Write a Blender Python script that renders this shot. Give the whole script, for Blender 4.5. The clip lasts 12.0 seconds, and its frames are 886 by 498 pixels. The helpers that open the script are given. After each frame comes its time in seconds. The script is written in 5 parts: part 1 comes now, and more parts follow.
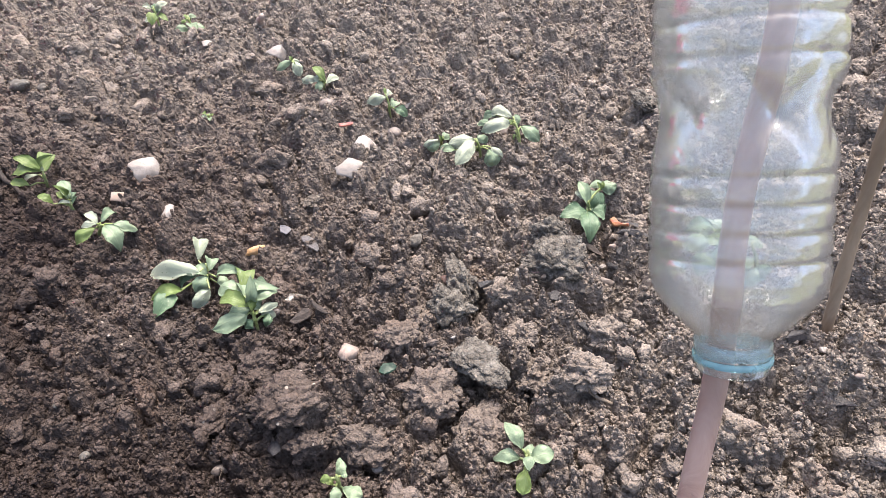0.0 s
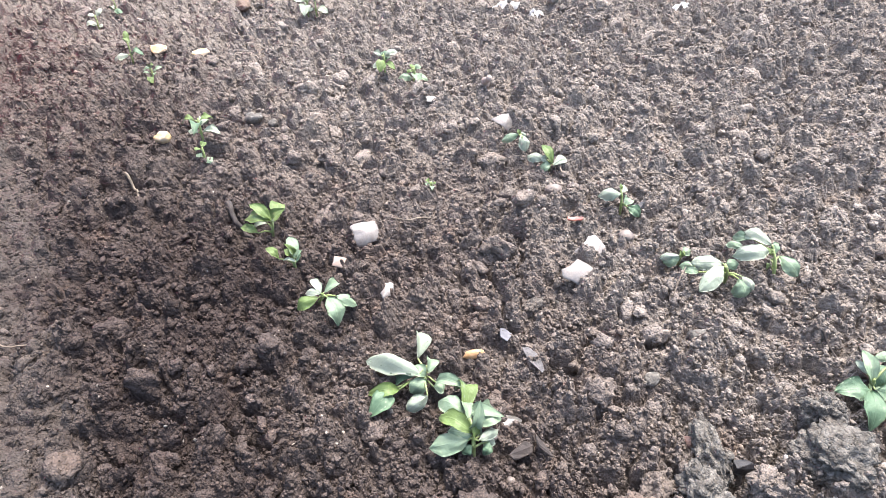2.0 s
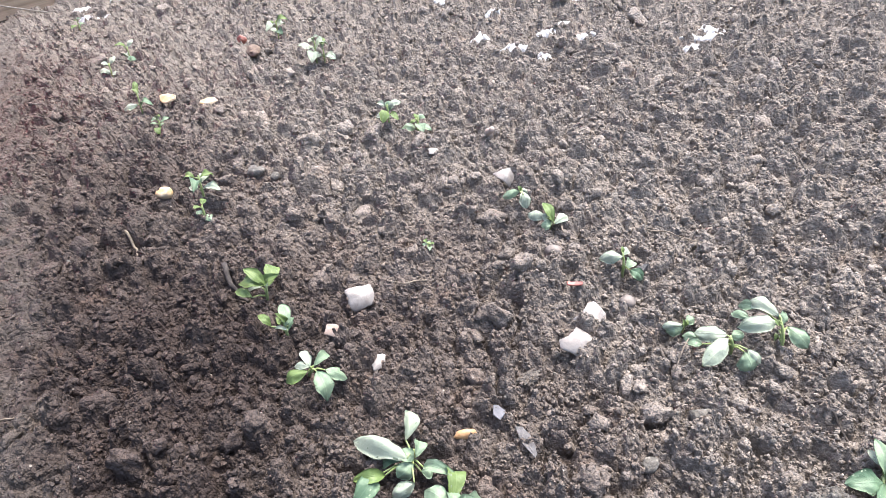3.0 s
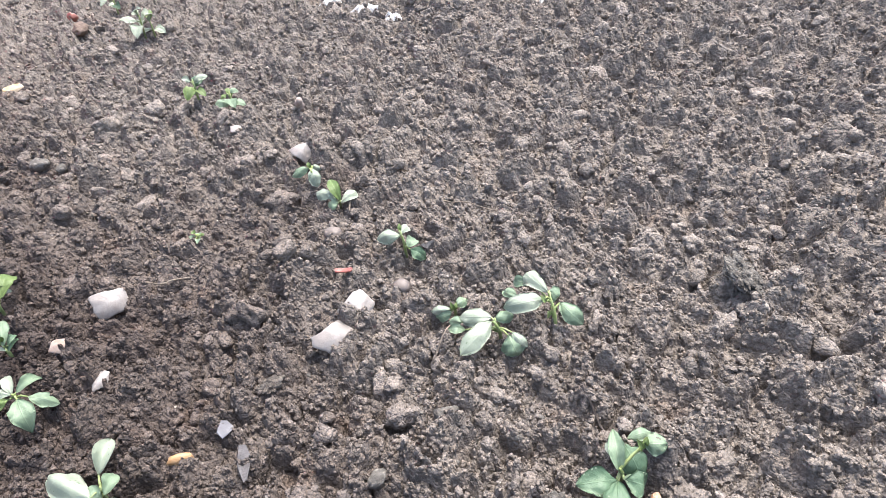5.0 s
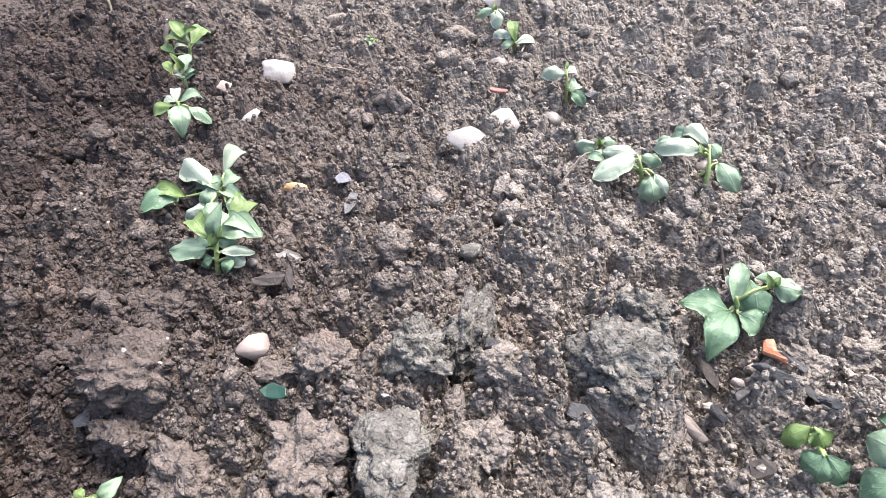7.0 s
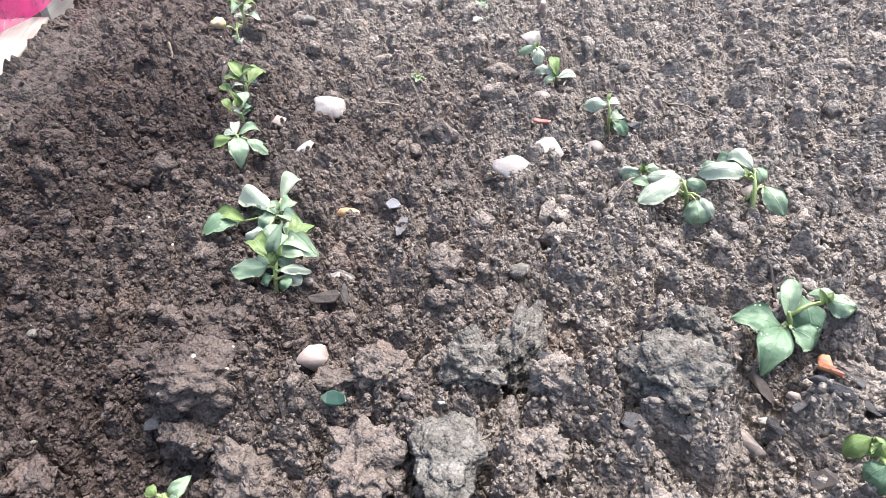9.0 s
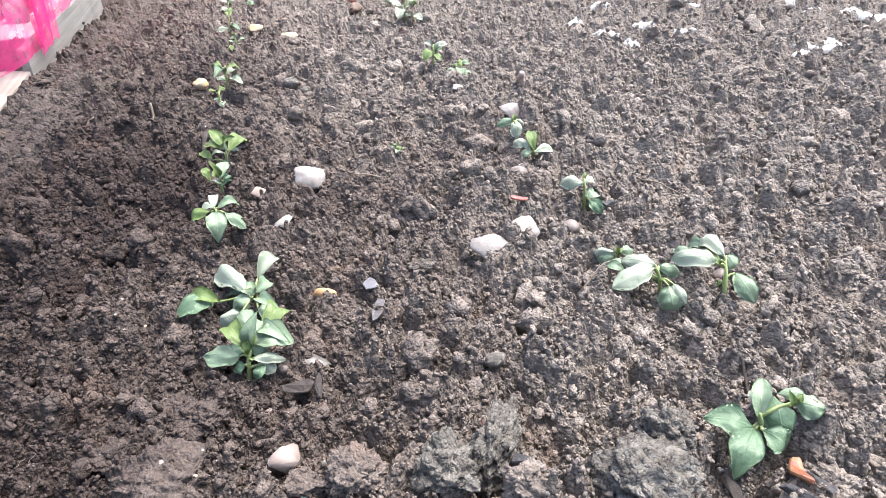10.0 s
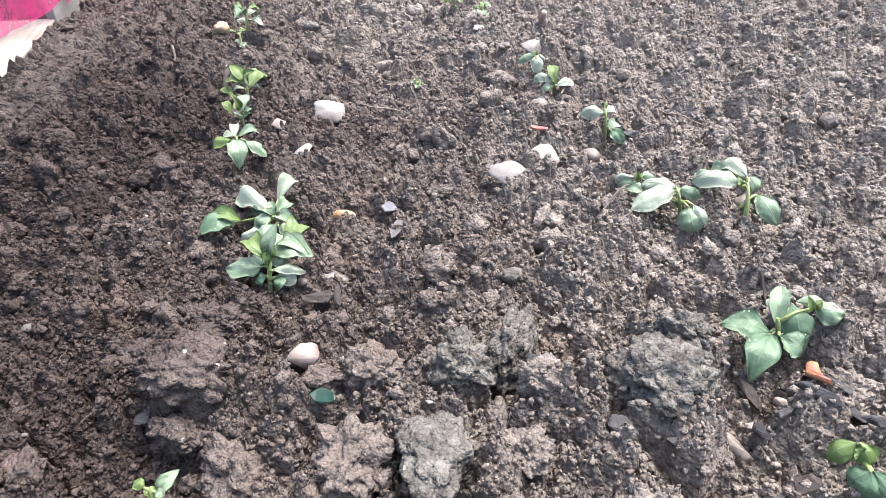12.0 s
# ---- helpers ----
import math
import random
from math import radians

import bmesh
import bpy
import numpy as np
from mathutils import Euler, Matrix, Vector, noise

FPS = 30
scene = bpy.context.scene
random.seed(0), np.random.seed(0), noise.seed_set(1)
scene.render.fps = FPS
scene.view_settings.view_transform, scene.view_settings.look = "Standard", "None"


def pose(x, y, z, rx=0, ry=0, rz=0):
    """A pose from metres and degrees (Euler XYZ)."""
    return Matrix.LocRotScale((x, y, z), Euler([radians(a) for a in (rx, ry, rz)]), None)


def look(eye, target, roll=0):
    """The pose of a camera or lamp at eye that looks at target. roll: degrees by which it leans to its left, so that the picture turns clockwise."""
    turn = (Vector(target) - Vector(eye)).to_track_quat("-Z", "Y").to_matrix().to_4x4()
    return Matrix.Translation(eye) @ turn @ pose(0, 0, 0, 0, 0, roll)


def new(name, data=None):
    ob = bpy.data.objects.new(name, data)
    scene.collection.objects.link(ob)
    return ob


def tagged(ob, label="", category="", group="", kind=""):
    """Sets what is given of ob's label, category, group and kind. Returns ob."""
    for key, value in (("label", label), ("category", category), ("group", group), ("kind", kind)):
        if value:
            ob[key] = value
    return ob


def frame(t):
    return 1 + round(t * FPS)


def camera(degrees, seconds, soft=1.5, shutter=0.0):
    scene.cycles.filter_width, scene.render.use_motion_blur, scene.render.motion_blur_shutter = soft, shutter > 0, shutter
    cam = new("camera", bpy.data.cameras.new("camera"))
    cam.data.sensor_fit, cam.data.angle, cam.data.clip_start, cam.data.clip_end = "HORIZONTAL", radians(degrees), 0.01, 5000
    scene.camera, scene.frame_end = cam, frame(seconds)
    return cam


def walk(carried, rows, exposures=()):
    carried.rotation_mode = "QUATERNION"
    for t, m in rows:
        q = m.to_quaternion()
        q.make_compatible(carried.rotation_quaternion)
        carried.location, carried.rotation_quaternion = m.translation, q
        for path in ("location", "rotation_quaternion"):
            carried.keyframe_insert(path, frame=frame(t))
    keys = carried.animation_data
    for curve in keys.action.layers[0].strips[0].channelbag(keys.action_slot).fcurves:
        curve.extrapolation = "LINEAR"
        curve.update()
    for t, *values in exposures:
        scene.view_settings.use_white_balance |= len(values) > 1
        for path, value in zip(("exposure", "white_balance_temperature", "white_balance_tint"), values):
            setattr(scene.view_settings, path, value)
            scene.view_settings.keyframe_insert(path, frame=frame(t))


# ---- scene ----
cam = camera(68.6, 12.0, 0.5, 0.0)
PATH = [
    (0, (0.103, 0.161, 0.588), (-0.05, 1.684, -0.7), -4.6),
    (0.5, (0.051, 0.183, 0.582), (-0.123, 1.692, -0.719), -4.5),
    (1, (-0.005, 0.209, 0.608), (-0.394, 1.698, -0.668), -3.3),
    (1.5, (-0.043, 0.246, 0.627), (-0.559, 1.714, -0.63), -3.1),
    (2, (-0.062, 0.278, 0.647), (-0.606, 1.77, -0.568), -3.4),
    (2.5, (-0.067, 0.309, 0.677), (-0.668, 1.815, -0.493), -4.4),
    (2.7, (-0.058, 0.326, 0.687), (-0.685, 1.829, -0.474), -4.7),
    (4.3, (0.078, 0.461, 0.656), (-0.417, 2.014, -0.502), -6.7),
    (4.5, (0.113, 0.486, 0.639), (-0.38, 2.029, -0.534), -6.9),
    (5, (0.216, 0.539, 0.611), (-0.288, 2.024, -0.629), -7.1),
    (5.5, (0.26, 0.53, 0.581), (-0.412, 1.882, -0.732), -8.7),
    (6, (0.258, 0.478, 0.535), (-0.409, 1.751, -0.856), -7.1),
    (6.5, (0.254, 0.454, 0.467), (-0.486, 1.718, -0.896), -5.0),
    (7, (0.276, 0.441, 0.407), (-0.642, 1.721, -0.825), -0.6),
    (7.5, (0.286, 0.42, 0.395), (-0.767, 1.7, -0.725), -2.2),
    (9.3, (0.277, 0.407, 0.4), (-0.771, 1.691, -0.719), -2.7),
    (9.5, (0.274, 0.419, 0.41), (-0.767, 1.727, -0.689), -1.5),
    (10, (0.269, 0.43, 0.443), (-0.767, 1.804, -0.576), -0.8),
    (10.5, (0.275, 0.43, 0.456), (-0.77, 1.847, -0.493), -0.9),
    (11, (0.273, 0.429, 0.471), (-0.789, 1.853, -0.448), -0.3),
    (11.5, (0.278, 0.424, 0.451), (-0.791, 1.808, -0.518), -1.3),
    (12, (0.292, 0.406, 0.395), (-0.769, 1.699, -0.701), -1.8),
]
SKY, SUN = 0.096, 1.35
STEP = 0.0026
CRUMBS = [(34000, 0.0024, 0.0050, 1), (90000, 0.0018, 0.0040, 0)]
CLOD_SIZES = [(560, 0.0085, 0.0190, 3), (2100, 0.0055, 0.0115, 2)]
WET_A, WET_B = (0.0570, 0.0412, 0.0366), (0.106, 0.0775, 0.0690)
DRY_A, DRY_B = (0.166, 0.1425, 0.1255), (0.262, 0.231, 0.2035)
TONE_LOW, TONE_HIGH = 0.77, 1.27
EXPOSURES = [(0.0, 2.36, 7100, 14), (1.0, 2.66, 6900, 13), (1.6, 2.72, 6700, 12), (2.5, 2.62, 6500, 10), (5.0, 2.34, 6500, 10), (6.0, 2.50, 6500, 10), (7.0, 2.69, 6500, 10), (9.5, 2.64, 6500, 10), (11.0, 2.48, 6500, 10), (12.0, 2.6, 6500, 10)]
walk(cam, [(t, look(eye, target, roll)) for t, eye, target, roll in PATH], EXPOSURES)

# ---- light: an overcast day ----
world = bpy.data.worlds.new("overcast_sky")
scene.world = world
world.use_nodes = True
wn = world.node_tree
sky = wn.nodes.new("ShaderNodeTexSky")
sky.sky_type, sky.sun_disc = "NISHITA", False
sky.sun_elevation, sky.sun_rotation = radians(70), radians(23)
sky.air_density, sky.dust_density, sky.ozone_density = 1.0, 4.0, 1.0
wn.links.new(sky.outputs[0], wn.nodes["Background"].inputs[0])
wn.nodes["Background"].inputs[1].default_value = SKY
sun = new("sun", bpy.data.lights.new("sun", "SUN"))
sun.data.energy, sun.data.angle, sun.data.color = SUN, radians(36), (1.0, 0.975, 0.94)
sun.matrix_world = look((3.0, 7.0, 21.0), (0, 0, 0))

# ---- the bed's own axes: U runs along the rows, N across them ----
UX, UY, NX, NY = -0.76, 0.65, 0.65, 0.76


def bed(u, v):
    """The world's x and y of a place u along the rows and v across them."""
    return UX * u + NX * v, UY * u + NY * v


# ---- materials ----
class Net:
    """A few short words for building node materials."""

    def __init__(self, name):
        self.mat = bpy.data.materials.new(name)
        self.mat.use_nodes = True
        self.tree = self.mat.node_tree
        self.bsdf = self.tree.nodes["Principled BSDF"]
        self.out = self.tree.nodes["Material Output"]
        self.geo = self.tree.nodes.new("ShaderNodeNewGeometry")
        self.coord = self.tree.nodes.new("ShaderNodeTexCoord")
        self.info = self.tree.nodes.new("ShaderNodeObjectInfo")

    def link(self, a, b):
        if hasattr(a, "is_linked"):
            self.tree.links.new(a, b)
        else:
            b.default_value = a

    def noise(self, where, scale, detail=4.0, rough=0.55, warp=0.0):
        n = self.tree.nodes.new("ShaderNodeTexNoise")
        self.link(where, n.inputs["Vector"])
        n.inputs["Scale"].default_value, n.inputs["Detail"].default_value = scale, detail
        n.inputs["Roughness"].default_value, n.inputs["Distortion"].default_value = rough, warp
        return n.outputs["Fac"]

    def cells(self, where, scale, feature="F1"):
        n = self.tree.nodes.new("ShaderNodeTexVoronoi")
        n.feature = feature
        self.link(where, n.inputs["Vector"])
        n.inputs["Scale"].default_value = scale
        return n.outputs["Distance"]

    def dome(self, where, scale):
        """Rounded grains, one to a cell."""
        d = self.cells(where, scale)
        return self.math("SUBTRACT", 1.0, self.math("MULTIPLY", d, d))

    def cell_value(self, where, scale):
        """One chance value for each cell."""
        n = self.tree.nodes.new("ShaderNodeTexVoronoi")
        self.link(where, n.inputs["Vector"])
        n.inputs["Scale"].default_value = scale
        return self.split(n.outputs["Color"])[0]

    def warped(self, where, scale, far):
        """The place, shifted by a noise."""
        n = self.tree.nodes.new("ShaderNodeTexNoise")
        self.link(where, n.inputs["Vector"])
        n.inputs["Scale"].default_value = scale
        m = self.tree.nodes.new("ShaderNodeVectorMath")
        m.operation = "MULTIPLY_ADD"
        self.link(n.outputs["Color"], m.inputs[0])
        m.inputs[1].default_value = (far, far, far)
        self.link(where, m.inputs[2])
        return m.outputs[0]

    def math(self, op, a, b=0.0, clamp=False):
        n = self.tree.nodes.new("ShaderNodeMath")
        n.operation, n.use_clamp = op, clamp
        self.link(a, n.inputs[0])
        self.link(b, n.inputs[1])
        return n.outputs[0]

    def ramp(self, fac, low, high, a=0.0, b=1.0):
        n = self.tree.nodes.new("ShaderNodeMapRange")
        n.interpolation_type = "SMOOTHSTEP"
        self.link(fac, n.inputs[0])
        for k, value in enumerate((low, high, a, b)):
            n.inputs[k + 1].default_value = value
        return n.outputs[0]

    def mix(self, fac, a, b, blend="MIX"):
        n = self.tree.nodes.new("ShaderNodeMix")
        n.data_type, n.blend_type = "RGBA", blend
        self.link(fac, n.inputs[0])
        for value, socket in ((a, n.inputs[6]), (b, n.inputs[7])):
            self.link((*value, 1) if isinstance(value, tuple) else value, socket)
        return n.outputs[2]

    def dot(self, where, vector):
        n = self.tree.nodes.new("ShaderNodeVectorMath")
        n.operation = "DOT_PRODUCT"
        self.link(where, n.inputs[0])
        n.inputs[1].default_value = vector
        return n.outputs["Value"]

    def split(self, where):
        n = self.tree.nodes.new("ShaderNodeSeparateXYZ")
        self.link(where, n.inputs[0])
        return n.outputs

    def bump(self, height, distance, strength=1.0, below=None):
        n = self.tree.nodes.new("ShaderNodeBump")
        n.inputs["Strength"].default_value, n.inputs["Distance"].default_value = strength, distance
        self.link(height, n.inputs["Height"])
        if below is not None:
            self.link(below, n.inputs["Normal"])
        return n.outputs[0]

    def done(self, colour, rough=0.8, normal=None, specular=0.4):
        self.link((*colour, 1) if isinstance(colour, tuple) else colour, self.bsdf.inputs["Base Color"])
        self.link(rough, self.bsdf.inputs["Roughness"])
        self.bsdf.inputs["Specular IOR Level"].default_value = specular
        if normal is not None:
            self.link(normal, self.bsdf.inputs["Normal"])
        return self.mat


def soil_material(name="soil", low=None, high=None, gain=1.0):
    n = Net(name)
    p = n.geo.outputs["Position"]
    across = n.dot(p, (NX, NY, 0))
    drift = n.noise(p, 1.6, 3.0)
    far = n.math("MAXIMUM", n.math("SUBTRACT", n.dot(p, (UX, UY, 0)), 1.1), 0.0)
    across = n.math("ADD", across, n.math("MULTIPLY", far, 0.32))
    front = n.math("MAXIMUM", n.math("SUBTRACT", 0.5, n.dot(p, (UX, UY, 0))), 0.0)
    across = n.math("ADD", across, n.math("MULTIPLY", front, n.ramp(across, -0.1, 0.45, 0.0, 0.5)))
    edge = n.math("ADD", across, n.math("MULTIPLY", n.math("SUBTRACT", drift, 0.5), 1.25))
    dry = n.ramp(edge, 0.02, 1.12)
    patch = n.noise(p, 9.0, 4.0)
    dry = n.math("ADD", dry, n.math("MULTIPLY", n.math("SUBTRACT", patch, 0.5), 0.28), clamp=True)
    dark = n.mix(n.noise(p, 40, 3.0), WET_A, WET_B)
    dark = n.mix(n.ramp(edge, 0.15, 0.65, 0.55, 0.0), dark, (0.034, 0.0288, 0.0275))
    pale = n.mix(n.noise(p, 35, 3.0), DRY_A, DRY_B)
    colour = n.mix(dry, dark, pale)
    line = n.math("ABSOLUTE", n.math("ADD", n.dot(p, (NX, NY, 0)), n.math("ADD", n.math("MULTIPLY", drift, 0.16), -0.04)))
    mud = n.math("MULTIPLY", n.ramp(line, 0.11, 0.04), n.ramp(n.noise(p, 7.0, 3.0), 0.3, 0.55))
    colour = n.mix(n.math("MULTIPLY", mud, 0.6), colour, (0.10, 0.086, 0.077))
    if low:
        colour = n.mix(n.ramp(n.noise(p, 60, 6.0, 0.75), 0.33, 0.66), low, high)
    big = n.cell_value(p, 105)
    fine = n.cell_value(p, 290)
    grain = n.noise(p, 520, 4.0, 0.7)
    tone = n.math("ADD", n.math("MULTIPLY", big, 0.45), n.math("MULTIPLY", fine, 0.55))
    tone = n.math("ADD", tone, n.math("MULTIPLY", n.math("SUBTRACT", grain, 0.5), 0.6))
    tone = n.ramp(tone, 0.05, 1.05, TONE_LOW, TONE_HIGH)
    tone = n.math("MULTIPLY", tone, n.math("ADD", n.math("MULTIPLY", n.geo.outputs["Random Per Island"], 0.34 * gain), 0.84 * gain))
    lift = n.tree.nodes.new("ShaderNodeVectorMath")
    lift.operation = "SCALE"
    n.link(colour, lift.inputs[0])
    n.link(tone, lift.inputs["Scale"])
    colour = lift.outputs[0]
    colour = n.mix(n.math("MULTIPLY", n.ramp(n.noise(p, 14, 3.0), 0.56, 0.72), 0.3), colour, (0.16, 0.11, 0.085))
    speck = n.ramp(n.cells(p, 62), 0.13, 0.09)
    colour = n.mix(n.math("MULTIPLY", speck, n.ramp(n.noise(p, 12, 1.0), 0.55, 0.65)), colour, (0.33, 0.29, 0.25))
    b = n.bump(n.dome(n.warped(p, 90, 0.004), 150), 0.0036, 1.0)
    b = n.bump(n.dome(p, 380), 0.0014, 1.0, b)
    b = n.bump(grain, 0.0006, 1.0, b)
    damp = n.math("SUBTRACT", n.ramp(dry, 0.0, 0.6, 0.62, 0.92), n.math("MULTIPLY", mud, 0.25))
    return n.done(colour, damp, b, 0.06)


def plain(name, a, b, scale=60.0, rough=0.8, relief=0.002, specular=0.4, local=True, speck=None):
    n = Net(name)
    p = n.coord.outputs["Object"] if local else n.geo.outputs["Position"]
    mixed = n.mix(n.ramp(n.noise(p, scale, 5.0, 0.62, 0.3), 0.32, 0.68), a, b)
    shade = n.math("ADD", n.math("MULTIPLY", n.info.outputs["Random"], 0.35), 0.8)
    mixed = n.mix(1.0, mixed, n.mix(shade, (0, 0, 0), (1, 1, 1)), "MULTIPLY")
    if speck:
        mixed = n.mix(n.ramp(n.noise(p, scale * 1.7, 3.0), 0.55, 0.64), mixed, speck)
    b2 = n.bump(n.noise(p, scale * 3, 5.0, 0.65), relief, 0.8)
    return n.done(mixed, rough, b2, specular)


def leaf_material(name, body, vein, rough=0.45, through_light=0.18):
    n = Net(name)
    uv = n.split(n.coord.outputs["UV"])
    off = n.math("ABSOLUTE", n.math("SUBTRACT", uv[0], 0.5))
    wave = n.math("SINE", n.math("MULTIPLY", n.math("SUBTRACT", uv[1], n.math("MULTIPLY", off, 0.9)), 44.0))
    side = n.math("MULTIPLY", n.ramp(wave, 0.70, 1.0), 0.22)
    rib = n.math("MAXIMUM", n.ramp(off, 0.035, 0.012), side)
    p = n.coord.outputs["Object"]
    mottled = n.mix(n.noise(p, 130, 4.0), body, tuple(c * 0.78 for c in body))
    mottled = n.mix(n.math("MULTIPLY", n.ramp(n.noise(p, 45, 3.0), 0.56, 0.75), 0.55), mottled, vein)
    mottled = n.mix(n.math("MULTIPLY", n.info.outputs["Random"], 0.22), mottled, tuple(c * 0.75 for c in body))
    mottled = n.mix(n.math("MULTIPLY", n.ramp(n.noise(p, 260, 2.0), 0.74, 0.80), 0.4), mottled, (0.2, 0.15, 0.11))
    colour = n.mix(n.math("MULTIPLY", rib, 0.28), mottled, vein)
    b = n.bump(rib, 0.0007, 0.5)
    b = n.bump(n.noise(p, 120, 2.0), 0.0025, 0.5, b)
    n.done(colour, rough, b, 0.5)
    glow = n.tree.nodes.new("ShaderNodeBsdfTranslucent")
    n.link(colour, glow.inputs[0])
    both = n.tree.nodes.new("ShaderNodeMixShader")
    both.inputs[0].default_value = through_light
    n.link(n.bsdf.outputs[0], both.inputs[1])
    n.link(glow.outputs[0], both.inputs[2])
    n.link(both.outputs[0], n.out.inputs[0])
    return n.mat


def thin_plastic(name, tint, haze, gloss, milky=(0.9, 0.92, 0.92)):
    n = Net(name)
    p = n.coord.outputs["Object"]
    clear = n.tree.nodes.new("ShaderNodeBsdfTransparent")
    clear.inputs[0].default_value = (*tint, 1)
    milk = n.tree.nodes.new("ShaderNodeBsdfTranslucent")
    milk.inputs[0].default_value = (*milky, 1)
    shine = n.tree.nodes.new("ShaderNodeBsdfGlossy")
    shine.inputs["Roughness"].default_value = 0.06
    n.link(n.bump(n.noise(p, 45, 3.0), 0.004, 0.5), shine.inputs["Normal"])
    base = n.tree.nodes.new("ShaderNodeMixShader")
    n.link(n.math("MULTIPLY", n.ramp(n.noise(p, 28, 4.0), 0.3, 0.75, 0.6, 1.5), haze), base.inputs[0])
    n.link(clear.outputs[0], base.inputs[1])
    cloud = n.tree.nodes.new("ShaderNodeBsdfDiffuse")
    cloud.inputs[0].default_value = (*milky, 1)
    both = n.tree.nodes.new("ShaderNodeMixShader")
    n.link(milk.outputs[0], both.inputs[1])
    n.link(cloud.outputs[0], both.inputs[2])
    n.link(both.outputs[0], base.inputs[2])
    fres = n.tree.nodes.new("ShaderNodeFresnel")
    fres.inputs[0].default_value = 1.45
    top = n.tree.nodes.new("ShaderNodeMixShader")
    n.link(n.math("MINIMUM", n.math("MULTIPLY", fres.outputs[0], gloss), 0.6), top.inputs[0])
    n.link(base.outputs[0], top.inputs[1])
    n.link(shine.outputs[0], top.inputs[2])
    n.link(top.outputs[0], n.out.inputs[0])
    return n.mat


def net_material():
    n = Net("pink_netting")
    p = n.coord.outputs["UV"]
    clear = n.tree.nodes.new("ShaderNodeBsdfTransparent")
    cloth = n.tree.nodes.new("ShaderNodeBsdfDiffuse")
    lit = n.tree.nodes.new("ShaderNodeBsdfTranslucent")
    hue = n.mix(n.noise(p, 9.0, 3.0), (0.84, 0.045, 0.25), (0.88, 0.10, 0.33))
    n.link(hue, cloth.inputs[0])
    n.link(hue, lit.inputs[0])
    a = n.tree.nodes.new("ShaderNodeMixShader")
    a.inputs[0].default_value = 0.45
    n.link(cloth.outputs[0], a.inputs[1])
    n.link(lit.outputs[0], a.inputs[2])
    b = n.tree.nodes.new("ShaderNodeMixShader")
    n.link(n.ramp(n.noise(p, 5.0, 3.0), 0.35, 0.65, 0.38, 0.70), b.inputs[0])
    n.link(clear.outputs[0], b.inputs[1])
    n.link(a.outputs[0], b.inputs[2])
    n.link(b.outputs[0], n.out.inputs[0])
    return n.mat


def wood_material(name, a, b, along=(1, 0, 0), rough=0.75):
    n = Net(name)
    m = n.tree.nodes.new("ShaderNodeMapping")
    n.link(n.coord.outputs["Object"], m.inputs[0])
    m.inputs["Scale"].default_value = tuple(1.5 if k else 38.0 for k in along)
    grain = n.noise(m.outputs[0], 1.6, 6.0, 0.6, 0.6)
    colour = n.mix(n.ramp(grain, 0.3, 0.7), a, b)
    stain = n.noise(n.coord.outputs["Object"], 5.0, 4.0)
    colour = n.mix(n.math("MULTIPLY", n.ramp(stain, 0.5, 0.75), 0.4), colour, tuple(c * 0.45 for c in a))
    return n.done(colour, rough, n.bump(grain, 0.003, 0.6), 0.3)


def grass_material():
    n = Net("grass")
    p = n.geo.outputs["Position"]
    colour = n.mix(n.noise(p, 14, 3.0), (0.06, 0.10, 0.028), (0.16, 0.20, 0.08))
    colour = n.mix(n.math("MULTIPLY", n.geo.outputs["Random Per Island"], 0.5), colour, (0.36, 0.33, 0.18))
    return n.done(colour, 0.6)


# The ground's lower gain puts some gap shade between crumbs into its colour.
SOIL = soil_material("gap_shaded_soil", gain=0.92)
CRUMB = soil_material("lighter_crumbs", gain=0.96)
CLOD = soil_material("clod_earth", gain=0.95)
DRY_CLOD = soil_material("dry_clod", (0.062, 0.056, 0.050), (0.172, 0.160, 0.144))
GRASS = grass_material()
TURF = plain("turf", (0.11, 0.13, 0.05), (0.22, 0.22, 0.11), 18, 0.9, 0.01, local=False)
LEAVES = [
    leaf_material("leaf_pale", (0.40, 0.455, 0.345), (0.44, 0.485, 0.395), 0.5, 0.3),
    leaf_material("leaf_green", (0.122, 0.205, 0.118), (0.20, 0.28, 0.18), 0.5, 0.25),
    leaf_material("leaf_lime", (0.175, 0.255, 0.080), (0.25, 0.33, 0.15), 0.5, 0.35),
    leaf_material("leaf_sage", (0.245, 0.335, 0.215), (0.31, 0.38, 0.27), 0.5, 0.28),
]
UNDERSIDE = leaf_material("leaf_underside", (0.24, 0.30, 0.20), (0.31, 0.36, 0.27), 0.6)
STEM = plain("stem_green", (0.2, 0.26, 0.08), (0.29, 0.34, 0.16), 90, 0.5, 0.0006)
EGG = plain("eggshell", (0.30, 0.278, 0.262), (0.245, 0.215, 0.195), 45, 0.6, 0.0015)
EGG_IN = plain("eggshell_brown", (0.24, 0.16, 0.12), (0.28, 0.23, 0.20), 55, 0.6, 0.001)
FLINT = plain("pinkish_stone", (0.225, 0.172, 0.148), (0.30, 0.25, 0.222), 40, 0.6, 0.001)
STONE = plain("grey_stone", (0.085, 0.077, 0.068), (0.15, 0.138, 0.122), 60, 0.85, 0.003, speck=(0.2, 0.185, 0.165))
EARTH_STONE = plain("earthy_stone", (0.075, 0.062, 0.053), (0.15, 0.13, 0.112), 110, 0.9, 0.008, speck=(0.07, 0.055, 0.045))
PEBBLE = plain("smooth_pebble", (0.13, 0.105, 0.092), (0.20, 0.168, 0.148), 50, 0.5, 0.0006)
COAL = plain("charcoal", (0.012, 0.0115, 0.013), (0.040, 0.037, 0.040), 80, 0.5, 0.002, 0.4)
